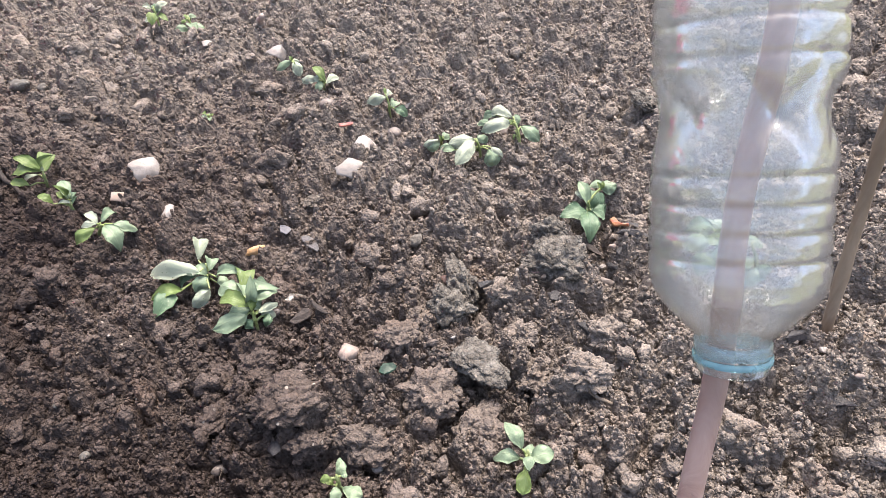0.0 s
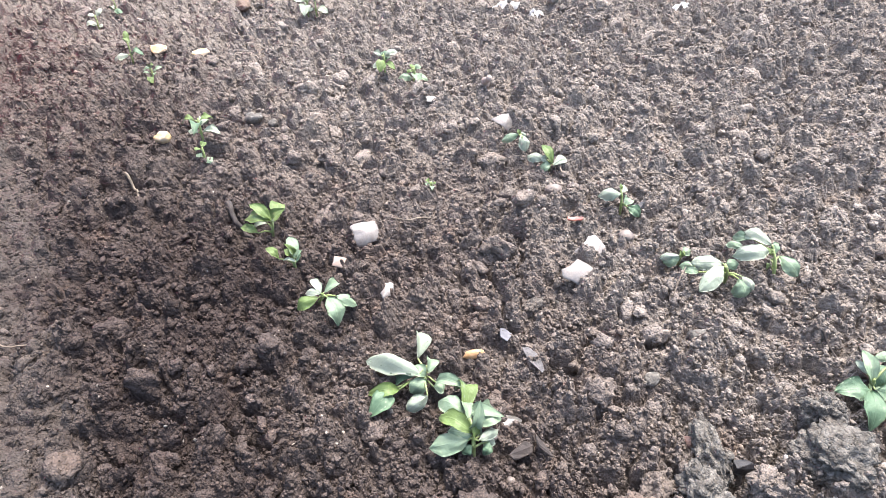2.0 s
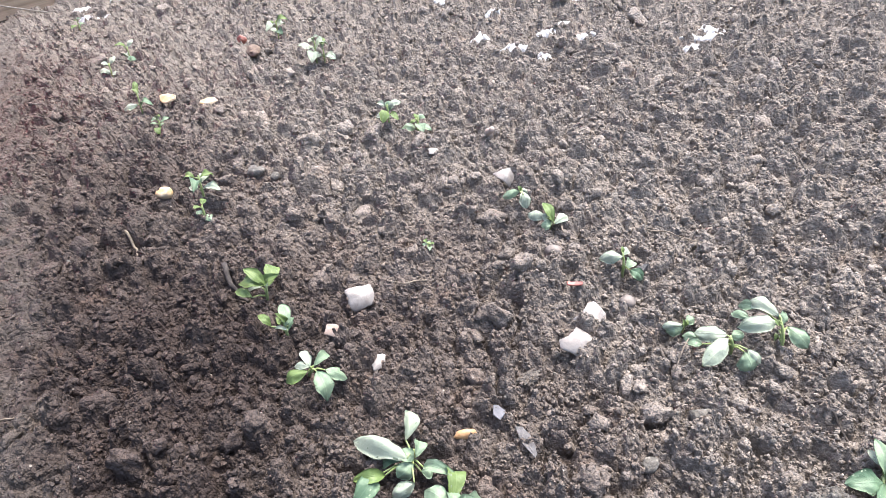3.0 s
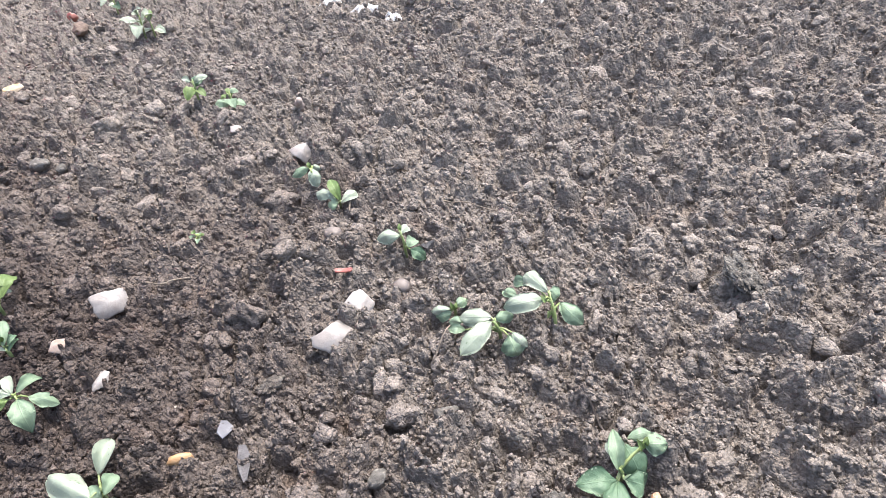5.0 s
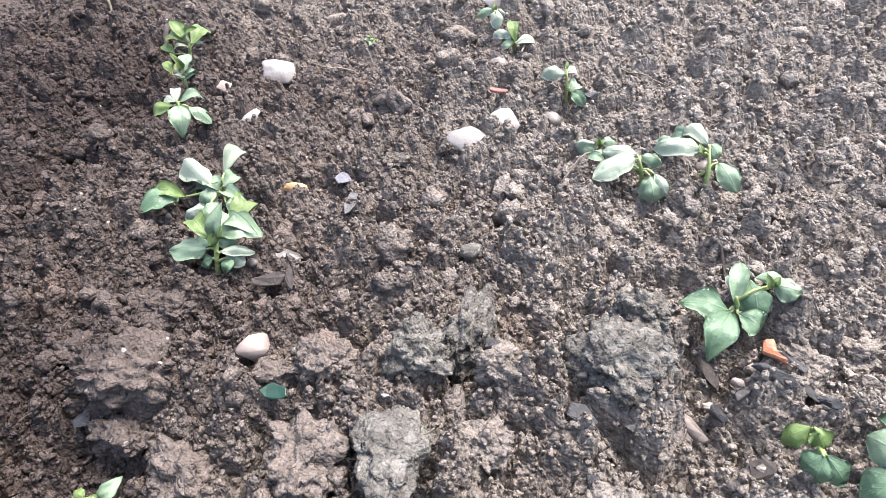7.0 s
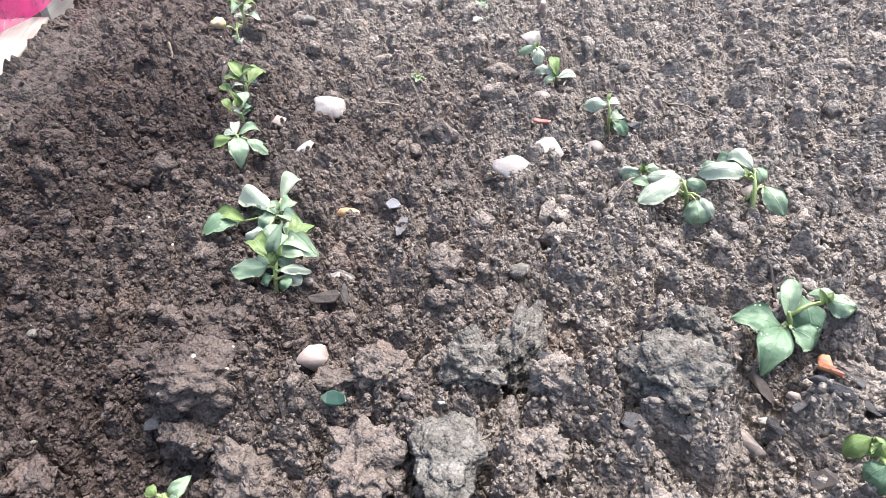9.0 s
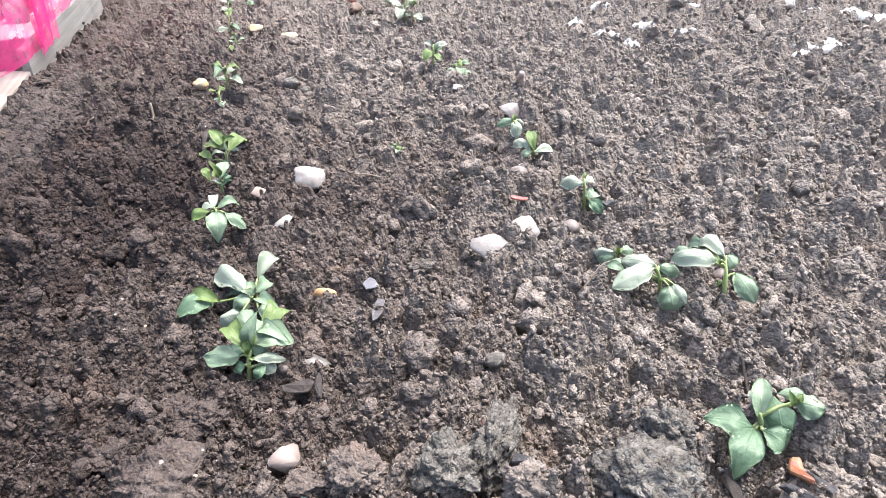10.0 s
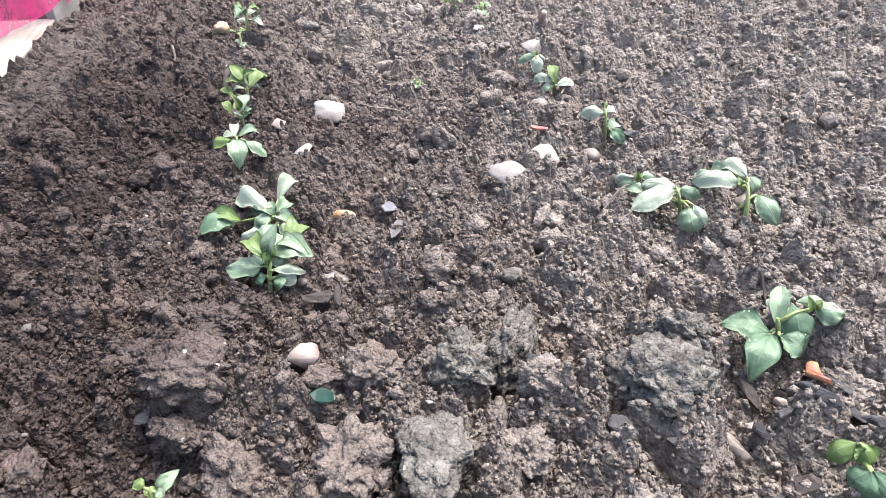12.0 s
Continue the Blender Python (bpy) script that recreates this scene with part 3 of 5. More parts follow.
def bean_plant(place, top, leaves, label, sink=-0.004):
    """A broad bean seedling: a stem up to top, and leaflets given in millimetres from its foot."""
    x, y = place
    seed = int(abs(x * 917 + y * 331) * 10)
    z = ground_z(x, y) - sink
    rng = random.Random(seed)
    raised = []
    for bx, by, bz, tx, ty, tz, wide, kind, *hang in leaves:
        low = 1000 * (ground_z(x + tx / 1000, y + ty / 1000, 0.008, 80) - z)
        lean, fold = hang or (0.2 + 0.5 * rng.random(), rng.choice((0.5, 0.3, -0.3, -0.5)))
        raised.append((bx, by, max(bz, 4), tx, ty, max(tz, low + 3), wide if hang else wide * 1.25, kind, lean, fold))
    leaves = raised
    plant = empty("bean_plant", Matrix.Translation((x, y, z)), label, "bean plant", "rows of bean plants")
    top = Vector(top)
    toward = Vector((0.27 - x, 0.45 - y, 0.0)).normalized()
    bm = bmesh.new()
    lean = Vector((0.15 * top.z, -0.1 * top.z, 0))
    tube(bm, [(0, 0, -0.012), (top * 0.35 + lean * 0.3)[:], (top * 0.7 + lean * 0.3)[:], top[:]], [0.0026, 0.0024, 0.0021, 0.0013], 8)
    for b in leaves:
        foot = Vector(b[:3]) / 1000
        near = top * min(1.0, max(0.15, (foot.z - 0.006) / max(top.z, 0.01)))
        if (foot - near).length > 0.006:
            tube(bm, [near[:], ((near + foot) / 2 + Vector((0, 0, 0.003)))[:], foot[:]], [0.0018, 0.0014, 0.0010], 6)
    part("stem", bm, STEM, plant, "pale green stem with leaf stalks")
    for k, (bx, by, bz, tx, ty, tz, wide, kind, lean, fold) in enumerate(leaves):
        bm = bmesh.new()
        leaflet(bm, (bx / 1000, by / 1000, bz / 1000), (tx / 1000, ty / 1000, tz / 1000), wide / 1000, seed + k * 13, Vector((0, 0, 1)) + toward * lean, fold)
        words = ("pale waxy leaf", "blue-green leaf", "young lime-green leaf", "sage-green leaf")[kind]
        part("leaf", bm, (LEAVES[kind], UNDERSIDE), plant, words)
    return plant


def sprig(place, size, pairs, seed, label, mostly=1):
    """A smaller or farther bean plant, with leaflets in opposite pairs up a stem."""
    rng = random.Random(seed)
    rows, turn = [], rng.random() * 3
    for k in range(pairs):
        rise = size * (0.35 + 0.6 * k / max(1, pairs - 1)) * 1000
        turn += 1.9
        for way in (turn, turn + 2.6 + 0.8 * rng.random()):
            out = size * 1000 * (0.45 + 0.4 * rng.random()) * (1.15 - 0.4 * k / pairs)
            c, s = math.cos(way), math.sin(way)
            kind = rng.choice((2, 3, 3)) if size < 0.048 else rng.choice((2, 0)) if k == pairs - 1 else rng.choice((mostly, 0, 0, 1))
            rows.append((round(c * 5), round(s * 5), round(rise * 0.9), round(c * out), round(s * out), round(max(5, rise * (0.75 + 0.7 * rng.random()))), round(out * 0.5), kind))
    return bean_plant(place, (size * 0.06 * rng.random(), size * 0.06 * rng.random(), size * 0.95), rows, label)


PALE = "wilted pale green bean seedling growing in dug soil"
LUSH = "blue-green bean seedling with broad leaves in soil"
LIME = "young bright green bean seedling growing in soil"


def bean_rows():
    bean_plant((-0.298, 0.806), (0.013, -0.004, 0.042), [
        (8, -16, 38, -79, 3, 30, 40, 0, 0.3, -0.88), (-5, 12, 34, -15, 53, 45, 25, 0, 0.7, 0.70), (-2, -12, 30, -32, -17, 12, 20, 1, 0.4, 0.20),
        (-14, -37, 24, -44, -60, 34, 17, 2, 0.7, 0.30), (-25, -39, 20, -31, -83, 6, 27, 1, 0.5, 0.15), (28, -14, 26, 72, -24, 46, 17, 3, 0.7, 0.55),
        (25, -37, 26, 2, -57, 12, 25, 0, 0.7, -0.80), (15, -14, 28, 0, -33, 18, 24, 3, 0.7, -0.48), (16, -7, 32, 10, 20, 34, 18, 3, 0.8, 0.30),
        (14, -10, 30, -6, -9, 38, 20, 3, 0.8, 0.30), (25, -15, 18, 39, -6, 12, 18, 3, 0.6, -0.32),
    ], PALE)
    bean_plant((-0.198, 0.714), (-0.009, 0.019, 0.038), [
        (-6, 0, 22, -49, -17, 14, 29, 3, 0.7, -0.48), (-5, 15, 28, 15, 55, 22, 32, 3, 0.5, 0.35), (-19, 28, 32, -56, 39, 34, 24, 3, 1.2, -0.32),
        (-1, 4, 32, -49, 18, 34, 22, 2, 1.2, 0.30), (-8, 16, 30, 6, 16, 66, 16, 3, 0.6, 0.50), (-19, 40, 24, -43, 88, 16, 26, 2, 0.8, 0.30),
        (-15, 36, 22, 22, 34, 40, 17, 3, 0.6, 0.40), (5, 6, 18, 24, 33, 14, 16, 0, 0.5, -0.80), (4, 15, 16, 22, 18, 2, 21, 0, 0.9, -0.64),
        (15, 13, 10, 13, -1, 2, 12, 1, 0.6, 0.20), (-1, 5, 24, -3, 7, 42, 9, 2, 1.2, 0.40), (-3, 9, 28, 5, 14, 44, 8, 2, 1.2, 0.40),
        (-3, 6, 24, -34, 7, 22, 24, 3, 0.8, -0.32), (-3, 13, 26, 3, 31, 18, 26, 3, 0.7, -0.32), (-11, 19, 30, -29, 50, 28, 20, 3, 0.8, 0.30),
        (-2, 1, 12, -12, -8, 6, 14, 1, 0.6, -0.32),
    ], LUSH)
    bean_plant((0.243, 0.938), (-0.003, -0.016, 0.034), [
        (-5, -20, 20, -42, -35, 24, 28, 1, 0.5, 0.12), (-3, -20, 18, -3, -66, 6, 27, 1, 0.5, 0.15), (-2, -14, 24, -12, 21, 46, 19, 3, 1.0, 0.60),
        (-7, -2, 27, -18, 14, 32, 8, 0, 1.0, 0.30), (3, -17, 18, 26, -15, 8, 26, 1, 0.5, 0.10), (-1, 16, 32, 20, -11, 16, 30, 1, 0.6, -0.32),
        (19, 15, 36, 42, 18, 24, 28, 3, 0.7, -0.72), (3, 23, 30, 27, 34, 34, 15, 3, 0.4, -0.48), (18, 13, 34, 14, 8, 48, 8, 2, 1.0, 0.40),
        (20, 17, 34, 22, 17, 44, 7, 2, 1.0, 0.40), (2, -17, 18, 16, -11, 17, 10, 3, 0.6, -0.64),
    ], LUSH)
    bean_plant((0.015, 1.151), (0.001, -0.010, 0.020), [
        (-1, -16, 22, -30, -18, 14, 23, 0, 0.8, -1.12), (0, -17, 18, -23, -21, 6, 20, 3, 1.2, -0.32), (3, -7, 20, 16, 12, 14, 17, 3, 0.9, -0.48),
        (2, -12, 16, -1, -13, 30, 7, 2, 1.0, 0.40), (3, -11, 16, 5, -7, 26, 6, 2, 1.0, 0.40),
    ], PALE)
    bean_plant((0.084, 1.120), (-0.005, -0.014, 0.038), [
        (-10, -5, 36, -54, -5, 30, 29, 0, 0.9, -0.48), (-9, -10, 34, -36, -63, 28, 29, 0, 0.9, -0.40), (-49, -9, 26, -70, -2, 18, 17, 3, 0.9, -0.48),
        (-42, -20, 24, -64, -26, 18, 13, 3, 0.8, 0.20), (-6, -5, 36, 18, 16, 24, 20, 3, 0.8, -0.64), (14, -21, 24, 29, -35, 2, 36, 3, 1.2, -0.48),
        (18, -17, 26, 39, -26, 12, 14, 0, 1.2, -0.48), (-5, -1, 16, -1, 2, 22, 6, 2, 0.8, 0.30), (-2, -4, 12, -8, -7, 16, 6, 2, 0.8, 0.30),
    ], PALE)
    bean_plant((0.153, 1.141), (-0.011, 0.014, 0.044), [
        (-17, 4, 44, -62, -19, 46, 31, 0, 1.0, -0.48), (-13, 16, 46, -56, 56, 42, 26, 0, 0.9, -0.56), (-39, 36, 40, -66, 45, 32, 17, 3, 0.9, 0.20),
        (-52, 9, 40, -75, 27, 32, 16, 3, 0.8, -0.32), (-12, 21, 44, 2, 30, 24, 23, 3, 1.1, -0.64), (2, 19, 26, 34, 2, 8, 25, 3, 1.1, -0.32),
        (-9, 17, 20, 0, 14, 18, 7, 2, 0.8, 0.30), (-14, 4, 40, -19, 2, 50, 7, 2, 1.0, 0.40), (-10, 19, 10, -11, 6, 10, 6, 2, 0.8, 0.30),
    ], PALE)
    bean_plant((-0.087, 1.256), (-0.003, -0.003, 0.044), [
        (-2, -6, 38, -39, -14, 34, 26, 0, 0.9, -0.64), (-2, -2, 40, 3, 24, 34, 16, 0, 0.9, -0.48), (8, -8, 18, 12, 15, 20, 20, 3, 1.0, 0.10),
        (12, -10, 16, 36, -13, 4, 20, 1, 1.0, 0.15), (-3, -3, 40, -5, 4, 52, 6, 2, 1.0, 0.30),
    ], PALE)
    bean_plant((-0.493, 0.897), (0.024, -0.012, 0.030), [
        (31, -16, 30, 58, -39, 8, 27, 3, 0.7, 0.12), (39, -8, 28, 68, 2, 10, 20, 3, 0.6, -0.48), (21, -7, 30, 30, 25, 28, 15, 3, 0.5, 0.40),
        (17, -10, 30, -7, 9, 38, 15, 0, 0.8, 0.30), (17, -11, 30, -8, -14, 30, 12, 0, 0.6, -0.48), (16, -15, 26, -17, -33, 12, 19, 2, 0.6, -0.32),
    ], PALE)
    bean_plant((-0.563, 0.961), (-0.005, 0.004, 0.022), [
        (5, -4, 18, -17, 27, 36, 19, 3, 1.0, 0.20), (-4, 0, 18, -11, 0, 30, 13, 2, 1.0, 0.30), (-3, 1, 18, 5, -12, 50, 11, 2, 0.8, 0.50),
        (-26, -1, 8, -50, 5, 24, 13, 2, 0.8, 0.10), (7, -5, 12, -17, -5, 12, 7, 0, 0.6, 0.20), (5, 2, 14, -7, 26, 12, 11, 1, 0.7, 0.10),
        (4, -2, 6, 0, 22, 4, 7, 1, 0.5, 0.20),
    ], LIME)
    bean_plant((-0.647, 1.034), (0.009, -0.003, 0.028), [
        (7, -1, 28, -39, -14, 36, 22, 2, 0.6, 0.10), (5, 0, 28, -25, -4, 60, 20, 2, 0.6, 0.15), (10, -1, 30, 36, -8, 62, 17, 2, 0.7, 0.20),
        (10, 1, 28, -10, 54, 32, 26, 2, 0.6, 0.12), (-8, 4, 18, -32, -8, 14, 8, 0, 0.6, 0.20), (-15, -17, 10, -47, -17, 20, 16, 2, 0.7, 0.10),
        (-8, 17, 18, -4, 34, 12, 8, 0, 0.6, 0.20),
    ], LIME)
    bean_plant((-0.229, 1.349), (0.002, -0.003, 0.028), [
        (7, -10, 14, -18, 17, 40, 20, 2, 1.4, 0.30), (10, -14, 14, 27, 27, 6, 20, 0, 0.8, -0.48), (5, -15, 12, -16, -14, 0, 26, 3, 0.9, -0.32),
        (-9, -3, 16, -46, 5, 18, 24, 0, 0.9, -0.64), (-5, 0, 14, -15, -6, 22, 16, 0, 1.1, 0.30),
    ], PALE)
    bean_plant((-0.294, 1.399), (0.003, -0.010, 0.026), [
        (-7, 3, 22, -38, -10, 12, 19, 3, 0.9, -0.64), (0, 0, 22, 14, -22, 4, 24, 0, 1.2, -0.48), (-5, 11, 22, 7, 19, 10, 15, 0, 0.9, -0.64),
        (-5, 4, 22, -9, 5, 32, 8, 2, 1.3, 0.30),
    ], PALE)
    bean_plant((0.340, 0.807), (-0.014, 0.009, 0.038), [
        (-18, 11, 38, -33, 2, 20, 17, 2, 0.6, -0.64), (-17, 10, 40, -5, 6, 28, 19, 2, 0.8, -0.48), (-18, 6, 36, -13, 6, 34, 10, 2, 1.0, 0.30),
        (-6, -1, 30, -15, -7, 14, 17, 1, 0.7, -0.32), (-5, -2, 30, -3, -10, 8, 17, 1, 0.9, -0.32), (-4, 0, 30, 16, 0, 10, 20, 1, 0.8, -0.40),
    ], LIME)
    bean_plant((0.400, 0.814), (-0.005, 0.004, 0.040), [
        (-18, 4, 38, -48, 14, 36, 30, 3, 0.9, -0.56), (-20, 1, 28, -34, -22, 8, 28, 1, 0.8, -0.16), (-1, -1, 38, -14, -18, 12, 28, 3, 0.9, -0.32),
        (-3, 0, 38, 6, -10, 14, 24, 3, 0.9, -0.32), (-4, 1, 38, -11, 20, 44, 20, 3, 0.9, 0.40), (-5, 2, 42, -21, 12, 44, 20, 2, 0.9, 0.30),
        (-14, 19, 38, -32, 24, 38, 16, 1, 0.7, -0.32), (-8, 5, 42, -15, 5, 38, 12, 2, 0.9, 0.20),
    ], LUSH)
    bean_plant((0.411, 0.858), (-0.011, -0.010, 0.036), [
        (-15, -5, 34, -52, -6, 34, 24, 1, 0.6, 0.15), (-9, -12, 34, 26, 0, 24, 22, 0, 0.7, -0.64), (-9, -10, 34, 6, 14, 34, 26, 0, 0.8, -0.48),
        (-12, -9, 34, -9, 9, 36, 22, 3, 0.8, 0.20), (-11, -13, 32, -19, -12, 44, 9, 2, 1.0, 0.30), (-20, -10, 34, -32, -6, 28, 16, 1, 0.6, 0.10),
    ], PALE)
    bean_plant((0.439, 0.790), (-0.017, 0.006, 0.052), [
        (-17, 6, 52, -30, 18, 50, 20, 3, 0.7, -0.32), (-16, 6, 52, -6, 17, 50, 24, 3, 0.7, -0.32), (-11, 1, 32, -35, -9, 20, 22, 3, 0.6, -0.48),
        (-6, -5, 20, -24, -20, 6, 24, 1, 0.7, -0.32), (-6, -3, 22, 7, -11, 6, 28, 1, 0.8, -0.32),
    ], LUSH)
    for k, (x, y, size, pairs, mostly) in enumerate((
        (-0.935, 1.262, 0.075, 3, 0), (-0.902, 1.215, 0.05, 2, 2), (-1.44, 1.655, 0.10, 2, 1), (-1.306, 1.57, 0.06, 3, 2),
        (-1.79, 1.915, 0.08, 2, 2), (-1.80, 2.02, 0.085, 2, 1), (-2.24, 2.25, 0.06, 2, 2), (-0.70, 1.685, 0.075, 3, 2),
        (-0.63, 1.70, 0.07, 3, 0), (-1.12, 2.085, 0.10, 3, 0), (-1.10, 2.10, 0.075, 2, 1), (-1.438, 2.37, 0.10, 3, 0), (-1.82, 2.75, 0.12, 3, 1),
    )):
        sprig((x, y), size * 0.66, pairs, 40 + k, (PALE, LUSH, LIME)[mostly], mostly)
    for k, (x, y, size) in enumerate(((0.130, 0.502, 0.040), (-0.055, 0.497, 0.028), (-0.422, 1.222, 0.018))):
        sprig((x, y), size, 3, 70 + k, "tiny fresh green seedling just out of the soil", 2)


bean_rows()


# ---- stones, shells and scraps on the soil ----
def stone(name, place, size, material, label, category, turn=0.0, rough=0.45, detail=3, sink=0.35, seed=0, flat=0.0, group=""):
    """A lumpy or angular stone with its own outline."""
    x, y = place
    if material is PEBBLE:
        sink += 0.25
    crumbly = material in (CLOD, EARTH_STONE, DRY_CLOD)
    if flat >= 0.7 and not crumbly:
        return angular(name, place, size, material, label, category, turn, sink, seed, group)
    if crumbly:
        detail = 5
    bm = bmesh.new()
    bmesh.ops.create_icosphere(bm, subdivisions=detail, radius=1.0)
    shift = Vector((seed * 5.7 + x * 31, seed * 2.3 + y * 17, seed * 1.1))
    for v in bm.verts:
        w = v.co.copy()
        if flat:
            for n in range(7):
                cut = Vector((noise.noise(shift + Vector((n, 0, 0)) * 3.7), noise.noise(shift + Vector((0, n, 0)) * 3.7), noise.noise(shift + Vector((0, 0, n)) * 3.7))).normalized()
                over = v.co.dot(cut) - (0.55 + 0.2 * ((n * 37) % 10) / 10)
                if over > 0:
                    v.co -= cut * over * flat
        v.co *= 1 + rough * noise.noise(w * 1.1 + shift) + rough * 0.5 * noise.noise(w * 2.7 + shift) + rough * 0.28 * noise.noise(w * 6.5 + shift)
        if crumbly:
            wide = sum(size) / 3
            for cell, tall in ((0.0120, 0.0062), (0.0056, 0.0042), (0.0030, 0.0022)):
                near = noise.voronoi(w * wide / cell + shift)[0][0]
                v.co *= 1 + tall / wide * (0.6 - 1.6 * near * near)
        if name == "flat_stone":
            v.co.z = min(v.co.z, 0.5 + 0.3 * (v.co.z - 0.5))
        v.co = Vector((v.co.x * size[0], v.co.y * size[1], v.co.z * size[2]))
    ob = mesh_object(name, bm, material)
    ob.matrix_basis = pose(x, y, ground_z(x, y, 0.5 * min(size[:2])) + size[2] * (1 - 2 * sink), 0, 0, turn)
    return tagged(ob, label, category, group)


def angular(name, place, size, material, label, category, turn=0.0, sink=0.3, seed=0, group="", tip=(0, 0), count=13):
    """A broken, sharp-edged piece: the hull of a few chance corners, with worn edges."""
    rng = random.Random(seed * 31 + int(abs(place[0]) * 1000) + int(abs(place[1]) * 1000))
    x, y = place
    bm = bmesh.new()
    for k in range(count):
        w = Vector((rng.uniform(-1, 1), rng.uniform(-1, 1), rng.uniform(-1, 1)))
        w = w.normalized() * (0.78 + 0.3 * rng.random())
        bm.verts.new((w.x * size[0], w.y * size[1], w.z * size[2]))
    made = bmesh.ops.convex_hull(bm, input=bm.verts[:])
    bmesh.ops.delete(bm, geom=[v for v in made["geom_interior"] if isinstance(v, bmesh.types.BMVert)], context="VERTS")
    bmesh.ops.bevel(bm, geom=bm.edges[:], offset=min(size) * 0.10, segments=2, affect="EDGES", clamp_overlap=True)
    for v in bm.verts:
        v.co *= 1 + 0.05 * noise.noise(v.co * 220 + Vector((seed, 0, 0)))
    ob = mesh_object(name, bm, material, material not in (COAL, BARK))
    ob.matrix_basis = pose(x, y, ground_z(x, y, 0.5 * min(size[:2])) + size[2] * (1 - 2 * sink), tip[0], tip[1], turn)
    return tagged(ob, label, category, group)


def shard(name, place, size, material, label, category, turn=0.0, tip=(0, 0), seed=0, lift=0.002, bend=0.0, group=""):
    """A flat broken piece with an uneven outline, bevelled and slightly bent."""
    rng = random.Random(seed + int(abs(place[0]) * 1000))
    x, y = place
    bm = bmesh.new()
    steps = 8
    ring = []
    for k in range(steps):
        a = 2 * math.pi * (k + 0.5 * rng.random()) / steps
        rad = 0.6 + 0.55 * rng.random()
        c, s = math.cos(a), math.sin(a)
        sq = max(abs(c), abs(s)) ** -0.55
        ring.append(bm.verts.new((0.5 * size[0] * c * rad * sq, 0.5 * size[1] * s * rad * sq, 0)))
    f = bm.faces.new(ring)
    grown = bmesh.ops.extrude_face_region(bm, geom=[f])
    for v in grown["geom"]:
        if isinstance(v, bmesh.types.BMVert):
            v.co.z += size[2] * 0.6 * (0.7 + 0.6 * rng.random())
            v.co.xy *= 0.97
    bmesh.ops.bevel(bm, geom=bm.edges[:], offset=size[2] * 0.18, segments=1, affect="EDGES")
    bmesh.ops.subdivide_edges(bm, edges=[e for e in bm.edges if e.calc_length() > size[0] * 0.4], cuts=2, use_grid_fill=True)
    for v in bm.verts:
        v.co.z += bend * (v.co.x / size[0]) ** 2 * size[0] + size[2] * 0.35 * noise.noise(v.co * 60 + Vector((seed, 0, 0)))
    bmesh.ops.recalc_face_normals(bm, faces=bm.faces[:])
    ob = mesh_object(name, bm, material, False)
    ob.matrix_basis = pose(x, y, ground_z(x, y, 0.4 * size[0], 75) + lift, tip[0], tip[1], turn)
    return tagged(ob, label, category, group)


def eggshell(place, wide, deep, label, turn=0.0, lean=40, seed=0, material=None, lift=0.004, name="eggshell", long=1.25):
    """A broken piece of shell: a cupped sheet with a few straight torn edges and a crease, leaning towards the bed's near end."""
    x, y = place
    rng = random.Random(seed * 7 + 1)
    cuts = []
    count = rng.choice((4, 5, 5))
    for k in range(count):
        cuts.append((2 * math.pi * (k + 0.55 * rng.random()) / count, 0.5 * wide * (0.72 + 0.3 * rng.random())))
    bm = bmesh.new()
    rings, spokes = 8, 40
    crease, round_by = rng.random() * 3.1, 0.5 / max(wide, 0.01)
    layers = []
    for thick in (0.0, -0.0009):
        rows = [[bm.verts.new((0, 0, thick))]]
        for i in range(1, rings + 1):
            row = []
            for k in range(spokes):
                a = 2 * math.pi * k / spokes
                out = min([0.62 * wide] + [d / math.cos(a - c) for c, d in cuts if math.cos(a - c) > 0.15])
                out *= 1 + 0.10 * noise.noise(Vector((math.cos(a) * 3.5, math.sin(a) * 3.5, seed * 3.3)))
                rad = out * i / rings
                px, py = rad * math.cos(a) * long, rad * math.sin(a)
                along = px * math.cos(crease) + py * math.sin(crease)
                z = -(rad**2) * round_by * 1.5 + thick - 0.55 * deep * max(0.0, along / (0.3 * wide) - 0.25) ** 1.5
                z += 0.10 * deep * noise.noise(Vector((px * 130, py * 130, seed))) + 0.22 * deep * noise.noise(Vector((px * 45, py * 45, seed + 5.0)))
                row.append(bm.verts.new((px, py, z)))
            rows.append(row)
        layers.append(rows)
    for rows, flip in zip(layers, (False, True)):
        for i in range(rings):
            for k in range(spokes):
                n = (k + 1) % spokes
                q = (rows[0][0], rows[1][k], rows[1][n]) if i == 0 else (rows[i][k], rows[i + 1][k], rows[i + 1][n], rows[i][n])
                bm.faces.new(q[::-1] if flip else q)
    for k in range(spokes):
        n = (k + 1) % spokes
        bm.faces.new((layers[0][-1][k], layers[1][-1][k], layers[1][-1][n], layers[0][-1][n]))
    bmesh.ops.recalc_face_normals(bm, faces=bm.faces[:])
    ob = mesh_object(name, bm, material or EGG)
    tilt = Matrix.Rotation(radians(lean), 4, Vector((0.57, 0.82, 0)))
    rest = 0.06 * wide * math.sin(radians(abs(lean)))
    ob.matrix_basis = Matrix.Translation((x, y, ground_z(x, y, 0.4 * wide, 66) + lift + rest)) @ tilt @ Matrix.Rotation(radians(turn), 4, "Z")
    return tagged(ob, label, name.replace("_", " "), "eggshells on the soil" if name == "eggshell" else "")


